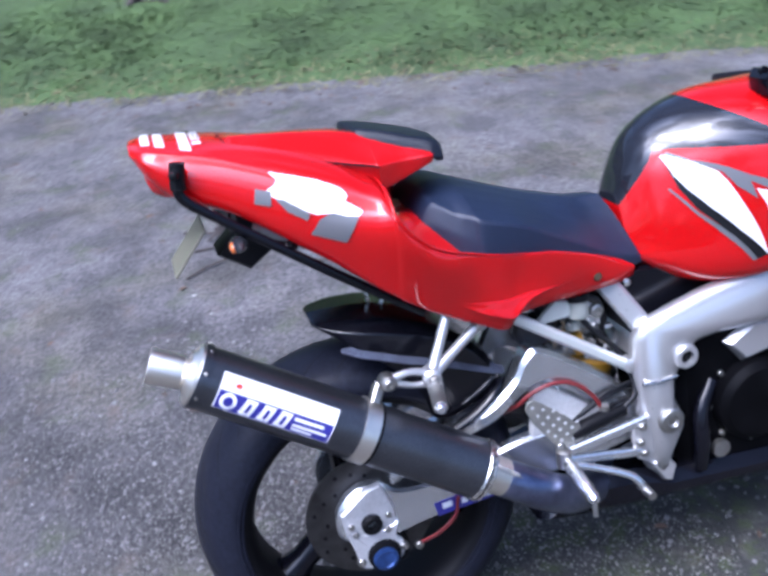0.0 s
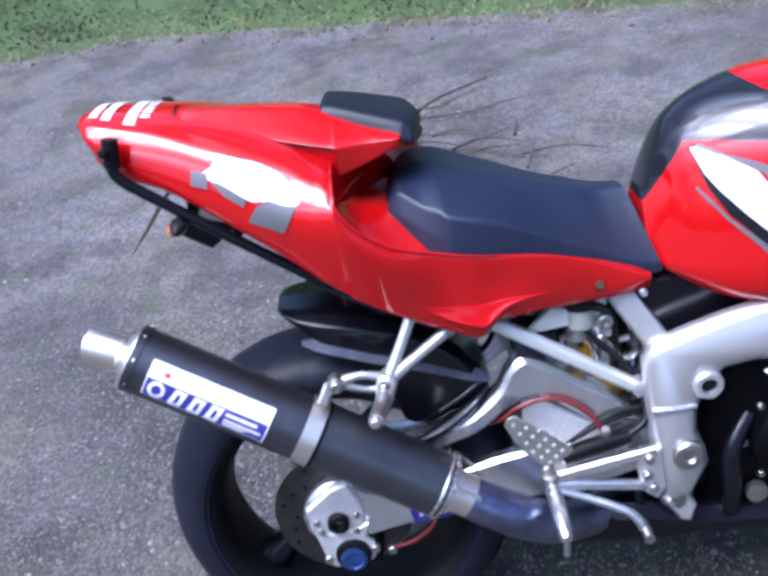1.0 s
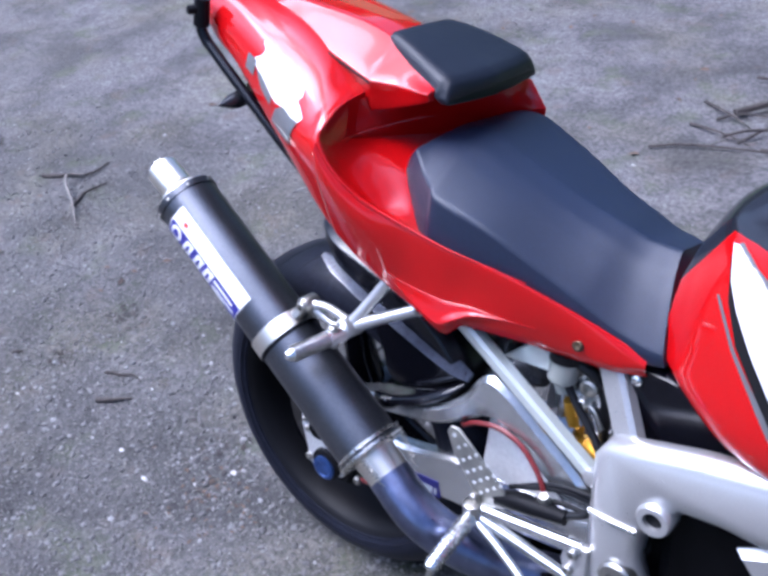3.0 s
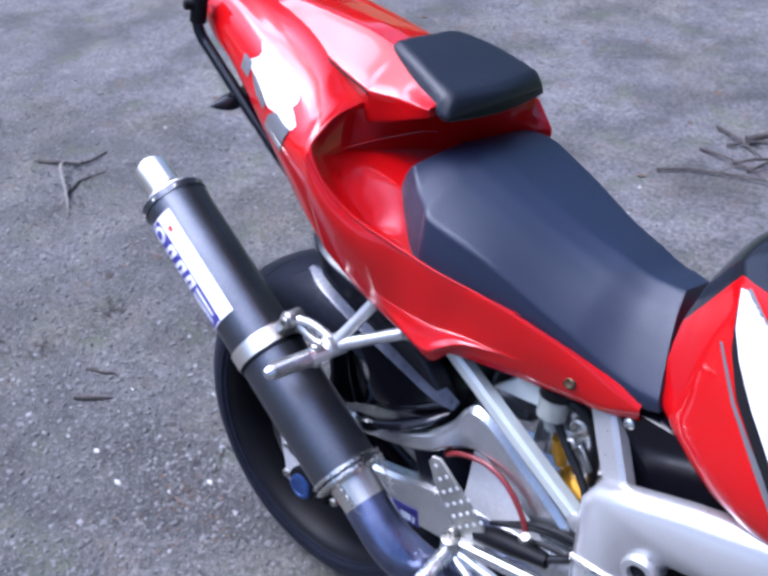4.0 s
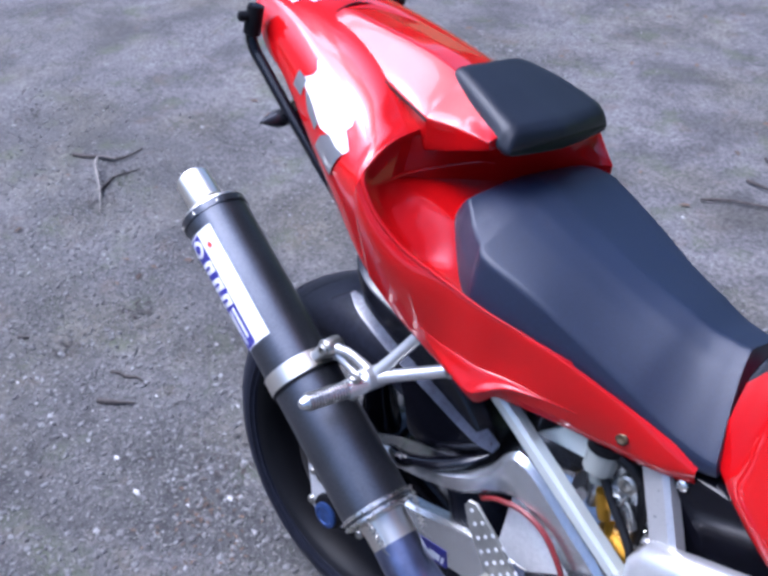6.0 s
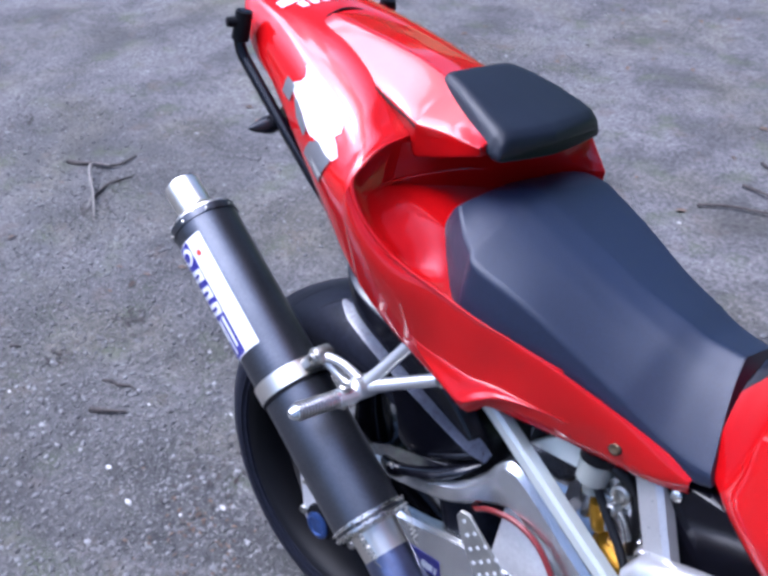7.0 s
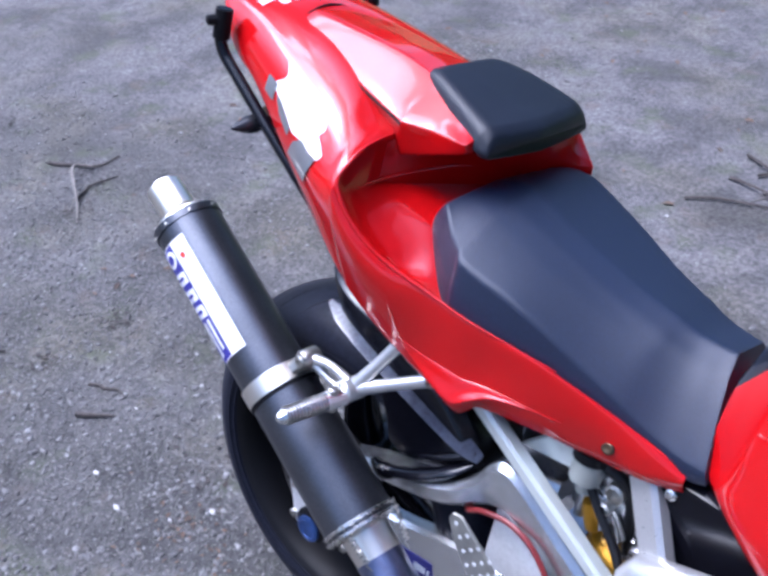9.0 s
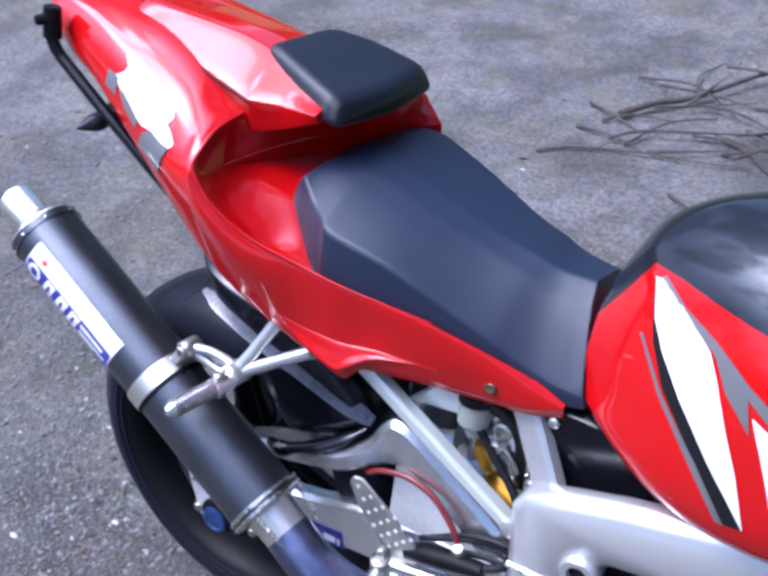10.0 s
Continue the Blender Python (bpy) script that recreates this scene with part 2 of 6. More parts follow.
def bar(a, b, w, h, bevel=0.003, bm=None, up=(0, 0, 1)):
    """A square bar from a to b."""
    a, b = Vector(a), Vector(b)
    d = (b - a).normalized()
    s = d.cross(Vector(up)).normalized()
    u = s.cross(d)
    out = bm or bmesh.new()
    k = min(w, h) * 0.22
    prof = [(-w / 2 + k, -h / 2), (w / 2 - k, -h / 2), (w / 2, -h / 2 + k), (w / 2, h / 2 - k), (w / 2 - k, h / 2), (-w / 2 + k, h / 2), (-w / 2, h / 2 - k), (-w / 2, -h / 2 + k)]
    return skin(out, [[p + s * x + u * y for x, y in prof] for p in (a, b)])


def plate(outline, y0, y1, bevel=0.004, n=0, holes=()):
    """A plate with an outline in (x, z), between y0 and y1, with rounded edges. n > 0 smooths the outline."""
    pts = spline(outline, n, True) if n else np.array(outline, float)
    bm = bmesh.new()
    c = pts.mean(0)
    mid = []
    for y, k in ((y0, bevel), (y0 + bevel * (1 if y1 > y0 else -1), 0), (y1 - bevel * (1 if y1 > y0 else -1), 0), (y1, bevel)):
        ring = []
        for i, p in enumerate(pts):
            t = pts[(i + 1) % len(pts)] - pts[i - 1]
            nrm = np.array((t[1], -t[0])) / (np.linalg.norm(t) + 1e-9)
            ring.append(nrm)
        area = 0.5 * sum(pts[i - 1][0] * pts[i][1] - pts[i][0] * pts[i - 1][1] for i in range(len(pts)))
        s = -1 if area > 0 else 1
        mid.append([Vector((p[0] + s * k * q[0], y, p[1] + s * k * q[1])) for p, q in zip(pts, ring)])
    return skin(bm, mid)


def turned(profile, origin, axis, seg=32, close=False):
    """A body of revolution: profile of (distance along the axis, radius)."""
    o, d = Vector(origin), Vector(axis).normalized()
    s = d.orthogonal().normalized()
    u = d.cross(s)
    bm = bmesh.new()
    rings = [[o + d * t + (s * math.cos(a) + u * math.sin(a)) * max(r, 1e-4) for a in np.linspace(0, 2 * math.pi, seg, endpoint=False)] for t, r in profile]
    if close:
        rings.append(rings[0])
        return skin(bm, rings, True, False)
    return skin(bm, rings)


def bolt(parent, p, axis=(0, -1, 0), r=0.008, h=0.006, material=STEEL):
    d = Vector(axis).normalized()
    bm = turned([(-0.004, r), (h * 0.7, r), (h, r * 0.8), (h, r * 0.45), (h * 0.4, r * 0.4)], p, d, 12)
    return part("bolt", bm, material, parent)


def bvh_of(ob):
    me = ob.data
    return BVHTree.FromPolygons([v.co.copy() for v in me.vertices], [tuple(p.vertices) for p in me.polygons])


def decal(name, outline, tree, material, parent, label="", step=0.006, lift=0.0012, ray=(0, 1, 0), level=-0.3):
    """A thin film with an outline in (x, z) on the plane y = level, laid onto a surface along ray (or from above, with the outline in (x, y))."""
    pts = [Vector((a, b)) for a, b in outline]
    d = Vector(ray).normalized()
    top = abs(d.z) > 0.9
    bm = bmesh.new()
    ring = []
    for i, p in enumerate(pts):
        q = pts[(i + 1) % len(pts)]
        k = max(1, int((q - p).length / step))
        for j in range(k):
            w = p.lerp(q, j / k)
            ring.append(bm.verts.new((w.x, w.y, 0)))
    bm.faces.new(ring)
    bmesh.ops.triangulate(bm, faces=bm.faces[:])
    lo = [min(p[i] for p in pts) for i in (0, 1)]
    hi = [max(p[i] for p in pts) for i in (0, 1)]
    for i in (0, 1):
        for c in np.arange(lo[i] + step, hi[i], step):
            co, no = (Vector((c, 0, 0)), Vector((1, 0, 0))) if i == 0 else (Vector((0, c, 0)), Vector((0, 1, 0)))
            bmesh.ops.bisect_plane(bm, geom=bm.verts[:] + bm.edges[:] + bm.faces[:], plane_co=co, plane_no=no)
    lost = []
    for v in bm.verts:
        o = Vector((v.co.x, v.co.y, level)) if top else Vector((v.co.x, level, v.co.y))
        hit = tree.ray_cast(o - d * 0.3, d)
        if hit[0] is None:
            lost.append(v)
        else:
            n = hit[1] if hit[1].dot(d) < 0 else -hit[1]
            v.co = hit[0] + n * lift
    bmesh.ops.delete(bm, geom=lost, context="VERTS")
    return part(name, bm, material, parent, label)


# ---- the ground: a gravel yard, grass behind it ----
def ground_height(x, y):
    near = math.exp(-(x * x + y * y) / 0.16)
    h = 0.010 * noise.noise((x * 0.9, y * 0.9, 0)) + 0.006 * noise.noise((x * 3.1, y * 3.1, 4)) + 0.0035 * noise.noise((x * 9, y * 9, 8))
    bank = max(0.0, y - edge_y(x))
    return h * (1 - near) - 0.004 * (1 - near) + 0.10 * min(bank, 1.5) ** 1.3


def edge_y(x):
    """Where the gravel ends and the grass begins."""
    return 3.74 - 0.345 * max(x, -1.2) + 0.05 * noise.noise((x * 1.4, 0, 3)) + 0.035 * noise.noise((x * 6, 0, 5)) if x < 3 else 2.7


def gravel_material():
    m = bpy.data.materials.new("gravel")
    m.use_nodes = True
    nt = m.node_tree
    b = nt.nodes["Principled BSDF"]
    b.inputs["Roughness"].default_value = 0.85
    tc = nt.nodes.new("ShaderNodeTexCoord")

    def noise_at(scale, detail, lo, hi, a, c):
        n = nt.nodes.new("ShaderNodeTexNoise")
        n.inputs["Scale"].default_value, n.inputs["Detail"].default_value = scale, detail
        nt.links.new(tc.outputs["Object"], n.inputs["Vector"])
        r = nt.nodes.new("ShaderNodeMapRange")
        for key, v in (("From Min", lo), ("From Max", hi), ("To Min", a), ("To Max", c)):
            r.inputs[key].default_value = v
        nt.links.new(n.outputs["Fac"], r.inputs["Value"])
        return r.outputs["Result"]

    # gravel darker at low y, on the bike's side, and paler further back
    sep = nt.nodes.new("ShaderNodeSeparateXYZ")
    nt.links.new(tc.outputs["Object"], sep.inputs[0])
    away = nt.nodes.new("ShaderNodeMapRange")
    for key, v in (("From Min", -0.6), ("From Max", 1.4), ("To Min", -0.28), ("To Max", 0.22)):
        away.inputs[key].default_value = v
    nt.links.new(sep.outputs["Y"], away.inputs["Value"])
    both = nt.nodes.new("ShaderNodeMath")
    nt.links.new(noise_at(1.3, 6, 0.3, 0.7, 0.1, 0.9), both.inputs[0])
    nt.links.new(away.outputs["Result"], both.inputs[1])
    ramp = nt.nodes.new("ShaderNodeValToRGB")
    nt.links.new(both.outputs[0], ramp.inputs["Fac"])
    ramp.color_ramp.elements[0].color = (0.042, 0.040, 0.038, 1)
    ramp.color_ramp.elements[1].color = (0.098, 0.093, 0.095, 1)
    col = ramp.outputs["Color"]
    warm = nt.nodes.new("ShaderNodeMix")
    warm.data_type = "RGBA"
    warm.inputs[7].default_value = (0.085, 0.078, 0.055, 1)
    nt.links.new(noise_at(2.3, 5, 0.48, 0.72, 0, 0.75), warm.inputs["Factor"])
    nt.links.new(col, warm.inputs[6])
    col = warm.outputs[2]
    smudge = noise_at(3.4, 7, 0.38, 0.54, 0.58, 1.06)
    for value in (smudge, noise_at(9, 6, 0.35, 0.65, 0.84, 1.12), noise_at(24, 5, 0.36, 0.62, 0.86, 1.1), noise_at(75, 4, 0.34, 0.66, 0.55, 1.45), noise_at(230, 2, 0.3, 0.75, 0.75, 1.25)):
        mix = nt.nodes.new("ShaderNodeMix")
        mix.data_type, mix.blend_type = "RGBA", "MULTIPLY"
        mix.inputs["Factor"].default_value = 1
        nt.links.new(col, mix.inputs[6])
        nt.links.new(value, mix.inputs[7])
        col = mix.outputs[2]
    # dark patch painted into the gravel for the shade round the parked bike
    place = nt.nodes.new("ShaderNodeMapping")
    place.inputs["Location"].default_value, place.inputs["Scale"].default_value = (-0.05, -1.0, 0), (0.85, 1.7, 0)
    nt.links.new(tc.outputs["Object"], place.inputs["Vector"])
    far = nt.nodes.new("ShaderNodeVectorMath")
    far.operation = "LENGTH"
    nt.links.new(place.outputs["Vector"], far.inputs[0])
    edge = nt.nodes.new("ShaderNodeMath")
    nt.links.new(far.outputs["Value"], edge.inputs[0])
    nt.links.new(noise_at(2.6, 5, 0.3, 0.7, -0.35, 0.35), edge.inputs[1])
    bike_shade = nt.nodes.new("ShaderNodeMapRange")
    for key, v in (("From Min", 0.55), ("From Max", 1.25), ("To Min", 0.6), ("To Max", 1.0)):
        bike_shade.inputs[key].default_value = v
    nt.links.new(edge.outputs[0], bike_shade.inputs["Value"])
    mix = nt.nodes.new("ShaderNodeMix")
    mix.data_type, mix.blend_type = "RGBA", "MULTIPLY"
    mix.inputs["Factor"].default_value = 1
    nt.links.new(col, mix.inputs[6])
    nt.links.new(bike_shade.outputs["Result"], mix.inputs[7])
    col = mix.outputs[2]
    # shade under the engine put into the ground colour, with green specks of moss
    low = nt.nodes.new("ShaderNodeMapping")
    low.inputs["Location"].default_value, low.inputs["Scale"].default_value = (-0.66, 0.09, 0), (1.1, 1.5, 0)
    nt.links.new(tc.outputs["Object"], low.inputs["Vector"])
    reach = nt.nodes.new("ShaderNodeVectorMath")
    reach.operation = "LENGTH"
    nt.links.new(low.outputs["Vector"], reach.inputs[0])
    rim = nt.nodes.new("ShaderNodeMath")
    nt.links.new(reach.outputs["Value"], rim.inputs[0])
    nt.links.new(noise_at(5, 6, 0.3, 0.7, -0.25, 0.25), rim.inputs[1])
    shade_moss = nt.nodes.new("ShaderNodeMapRange")
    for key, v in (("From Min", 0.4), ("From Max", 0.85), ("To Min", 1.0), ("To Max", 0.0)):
        shade_moss.inputs[key].default_value = v
    nt.links.new(rim.outputs[0], shade_moss.inputs["Value"])
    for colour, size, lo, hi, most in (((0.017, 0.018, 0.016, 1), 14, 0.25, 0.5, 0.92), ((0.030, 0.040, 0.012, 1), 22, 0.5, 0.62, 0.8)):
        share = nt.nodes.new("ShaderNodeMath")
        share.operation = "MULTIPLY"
        nt.links.new(shade_moss.outputs["Result"], share.inputs[0])
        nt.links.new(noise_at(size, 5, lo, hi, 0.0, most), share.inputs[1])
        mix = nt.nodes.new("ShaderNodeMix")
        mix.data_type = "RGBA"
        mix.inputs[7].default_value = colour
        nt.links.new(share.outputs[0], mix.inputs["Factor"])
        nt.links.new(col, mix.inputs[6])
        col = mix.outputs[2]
    # green and brown film on the grit, in scattered specks
    for colour, size, lo, hi in (((0.05, 0.062, 0.026, 1), 6.5, 0.56, 0.7), ((0.075, 0.055, 0.042, 1), 8.7, 0.6, 0.72)):
        mix = nt.nodes.new("ShaderNodeMix")
        mix.data_type = "RGBA"
        mix.inputs[7].default_value = colour
        nt.links.new(noise_at(size, 6, lo, hi, 0, 0.5), mix.inputs["Factor"])
        nt.links.new(col, mix.inputs[6])
        col = mix.outputs[2]
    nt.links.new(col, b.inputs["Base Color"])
    bp = nt.nodes.new("ShaderNodeBump")
    bp.inputs["Strength"].default_value, bp.inputs["Distance"].default_value = 0.9, 0.008
    nt.links.new(noise_at(110, 4, 0, 1, 0, 1), bp.inputs["Height"])
    nt.links.new(bp.outputs["Normal"], b.inputs["Normal"])
    return m


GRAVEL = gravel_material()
SOIL = mat("grass_soil", (0.036, 0.063, 0.016), 0.95, var=0.4, var_size=2.4, grain=0.25, grain_size=60, bump=0.3, bump_size=60)


def build_ground():
    def coords(a, b, fine, far):
        inner = list(np.arange(a, b + 1e-6, fine))
        grow, step, lo, hi = [], fine, a, b
        while hi < far:
            step *= 1.5
            lo, hi = lo - step, hi + step
            grow.append((lo, hi))
        return [g[0] for g in grow[::-1]] + inner + [g[1] for g in grow]

    xs, ys = coords(-3.2, 3.2, 0.04, 2000), coords(-1.2, 5.0, 0.04, 2000)
    verts = [(x, y, ground_height(x, y) if -6 < x < 6 and -4 < y < 9 else (0.17 if y > 9 else 0.0)) for y in ys for x in xs]
    w = len(xs)
    faces = [(j * w + i, j * w + i + 1, (j + 1) * w + i + 1, (j + 1) * w + i) for j in range(len(ys) - 1) for i in range(w - 1)]
    me = bpy.data.meshes.new("ground")
    me.from_pydata(verts, [], faces)
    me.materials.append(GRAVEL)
    me.materials.append(SOIL)
    for p in me.polygons:
        c = p.center
        p.material_index = 1 if c.y > edge_y(c.x) else 0
        p.use_smooth = True
    return tagged(new("ground", me), "grey gravel yard with worn earth and a grass verge", "ground", kind="structure")


build_ground()


def scatter(name, make, spots, material, label, category, thing_kind="stuff"):
    """One mesh of many small bodies; make gives (verts, faces) for a random body, spots gives (x, y, z, size, turn)."""
    verts, faces = [], []
    for x, y, z, size, turn in spots:
        vs, fs = make(size, turn)
        k = len(verts)
        verts += [(x + a, y + b, z + c) for a, b, c in vs]
        faces += [tuple(k + i for i in f) for f in fs]
    me = bpy.data.meshes.new(name)
    me.from_pydata(verts, [], faces)
    me.materials.append(material)
    return tagged(new(name, me), label, category, kind=thing_kind)


STONE_FORMS = []
_rng = random.Random(7)
_ico = bmesh.new()
bmesh.ops.create_icosphere(_ico, subdivisions=1, radius=1)
_ico_v, _ico_f = [v.co.copy() for v in _ico.verts], [tuple(v.index for v in f.verts) for f in _ico.faces]
_ico.free()
for _ in range(24):
    sx, sy, sz = _rng.uniform(0.7, 1.2), _rng.uniform(0.6, 1.0), _rng.uniform(0.35, 0.7)
    STONE_FORMS.append([(v.x * sx * _rng.uniform(0.75, 1.2), v.y * sy * _rng.uniform(0.75, 1.2), v.z * sz * _rng.uniform(0.8, 1.15)) for v in _ico_v])


def stone(size, turn):
    c, s = math.cos(turn), math.sin(turn)
    form = STONE_FORMS[int(turn * 1000) % 24]
    return [((x * c - y * s) * size, (x * s + y * c) * size, z * size) for x, y, z in form], _ico_f


def island_material(name, dark, light, rough=0.8):
    m = bpy.data.materials.new(name)
    m.use_nodes = True
    nt = m.node_tree
    b = nt.nodes["Principled BSDF"]
    b.inputs["Roughness"].default_value = rough
    g = nt.nodes.new("ShaderNodeNewGeometry")
    r = nt.nodes.new("ShaderNodeValToRGB")
    r.color_ramp.elements[0].color, r.color_ramp.elements[1].color = (*dark, 1), (*light, 1)
    nt.links.new(g.outputs["Random Per Island"], r.inputs["Fac"])
    tc = nt.nodes.new("ShaderNodeTexCoord")
    n = nt.nodes.new("ShaderNodeTexNoise")
    n.inputs["Scale"].default_value = 140
    nt.links.new(tc.outputs["Object"], n.inputs["Vector"])
    mr = nt.nodes.new("ShaderNodeMapRange")
    mr.inputs["To Min"].default_value, mr.inputs["To Max"].default_value = 0.7, 1.3
    nt.links.new(n.outputs["Fac"], mr.inputs["Value"])
    mix = nt.nodes.new("ShaderNodeMix")
    mix.data_type, mix.blend_type = "RGBA", "MULTIPLY"
    mix.inputs["Factor"].default_value = 1
    nt.links.new(r.outputs["Color"], mix.inputs[6])
    nt.links.new(mr.outputs["Result"], mix.inputs[7])
    nt.links.new(mix.outputs[2], b.inputs["Base Color"])
    return m


PEBBLE = island_material("pebbles", (0.062, 0.059, 0.057), (0.22, 0.217, 0.213))
_stop = next(n for n in PEBBLE.node_tree.nodes if n.type == "VALTORGB").color_ramp.elements.new(0.93)
_stop.color = (0.13, 0.127, 0.125, 1)
BLADE = island_material("grass_blades", (0.038, 0.069, 0.017), (0.060, 0.100, 0.026), 0.8)
for _node in BLADE.node_tree.nodes:
    if _node.type == "TEX_NOISE":
        _node.inputs["Scale"].default_value, _node.inputs["Detail"].default_value = 2.4, 6
    if _node.type == "MAP_RANGE":
        _node.inputs["From Min"].default_value, _node.inputs["From Max"].default_value = 0.35, 0.65
LITTER = island_material("dead_leaves", (0.04, 0.026, 0.018), (0.10, 0.062, 0.04), 0.8)
BARK = mat("dead_bark", (0.045, 0.037, 0.033), 0.85, var=0.3, var_size=30, grain=0.3, grain_size=200, bump=0.6, bump_size=150)


def pebble_spots():
    rng = random.Random(11)
    spots = []
    while len(spots) < 40000:
        x, y = rng.uniform(-2.6, 2.2), rng.uniform(-0.9, 3.7)
        if y > edge_y(x):
            continue
        dense = 0.3 + 0.9 * noise.noise((x * 1.2, y * 1.2, 9)) + max(-0.45, 0.75 - 0.85 * y)
        if rng.random() > dense or (1.1 * x - 0.66) ** 2 + (1.5 * y + 0.09) ** 2 < 0.3 and rng.random() < 0.75:
            continue
        s = 0.0022 + 0.0072 * rng.random() ** 3
        spots.append((x, y, ground_height(x, y) + s * 0.15, s, rng.uniform(0, 6.28)))
    return spots


def grit_spots():
    """Fine loose gravel where the yard lies bare beside and behind the rear wheel."""
    rng = random.Random(29)
    spots = []
    while len(spots) < 52000:
        x, y = rng.uniform(-1.75, 0.75), rng.uniform(-0.8, 1.05)
        dense = 0.75 + 0.7 * noise.noise((x * 2.1, y * 2.1, 19)) - max(0.0, y - 0.35) * 0.9
        if rng.random() > dense:
            continue
        s = 0.0016 + 0.0034 * rng.random() ** 2
        spots.append((x, y, ground_height(x, y) + s * 0.1, s, rng.uniform(0, 6.28)))
    return spots


GRIT = island_material("grit", (0.028, 0.027, 0.025), (0.14, 0.135, 0.124))
scatter("grit", stone, grit_spots(), GRIT, "fine brown and grey grit on the yard", "gravel")
scatter("pebbles", stone, pebble_spots(), PEBBLE, "small loose grey and white stones on the gravel", "gravel")


def grass_spots():
    rng = random.Random(5)
    spots = []
    while len(spots) < 80000:
        x, y = rng.uniform(-4.2, 3.6), rng.uniform(2.6, 7.5)
        d = y - edge_y(x)
        if d < -0.12 or rng.random() > min(1.0, 0.25 + d * 2.2) * (0.6 + 0.6 * noise.noise((x * 2, y * 2, 2))) * (1.0 if d < 2.5 else 0.5):
            continue
        h = (0.010 + 0.018 * rng.random()) * (0.6 if d < 0.15 else 1.0) * (1.25 + 0.8 * noise.noise((x * 1.3, y * 1.3, 6)))
        spots.append((x, y, ground_height(x, y) - 0.005, max(h, 0.01), rng.uniform(0, 6.28)))
    return spots


def blade(size, turn):
    c, s = math.cos(turn), math.sin(turn)
    lean = size * (1.1 + 1.3 * ((turn * 37) % 1))
    w = 0.003 + 0.055 * size
    return [(-w * s, w * c, 0), (w * s, -w * c, 0), (lean * c * 0.4 + w * 0.7 * s, lean * s * 0.4 - w * 0.7 * c, size * 0.6), (lean * c * 0.4 - w * 0.7 * s, lean * s * 0.4 + w * 0.7 * c, size * 0.6), (lean * c, lean * s, size * 0.95)], [(0, 1, 2, 3), (3, 2, 4)]


def dry_spots():
    rng = random.Random(15)
    spots = []
    while len(spots) < 5000:
        x, y = rng.uniform(-4.2, 3.6), rng.uniform(2.5, 5.6)
        d = y - edge_y(x)
        if not -0.16 < d < 0.5 or rng.random() > 0.9 - abs(d) * 1.6 + 0.5 * noise.noise((x * 3, y * 3, 12)):
            continue
        spots.append((x, y, ground_height(x, y) - 0.004, 0.008 + 0.02 * rng.random(), rng.uniform(0, 6.28)))
    return spots


STRAW = island_material("dry_grass", (0.09, 0.085, 0.035), (0.2, 0.18, 0.09), 0.8)
scatter("dry_grass", blade, dry_spots(), STRAW, "yellowed dry grass along the gravel edge", "grass")
scatter("grass", blade, grass_spots(), BLADE, "rough green grass verge with clumps", "grass")


# ---- the motorcycle, built upright and leant on its side stand ----
bike = new("motorcycle")
bike.empty_display_size = 0.2
bike.rotation_euler = (radians(-10.3), 0, 0)
tagged(bike, "red sports motorcycle leaning on its stand on gravel", "motorcycle")

AXLE = Vector((0.010, 0.012, 0.316))


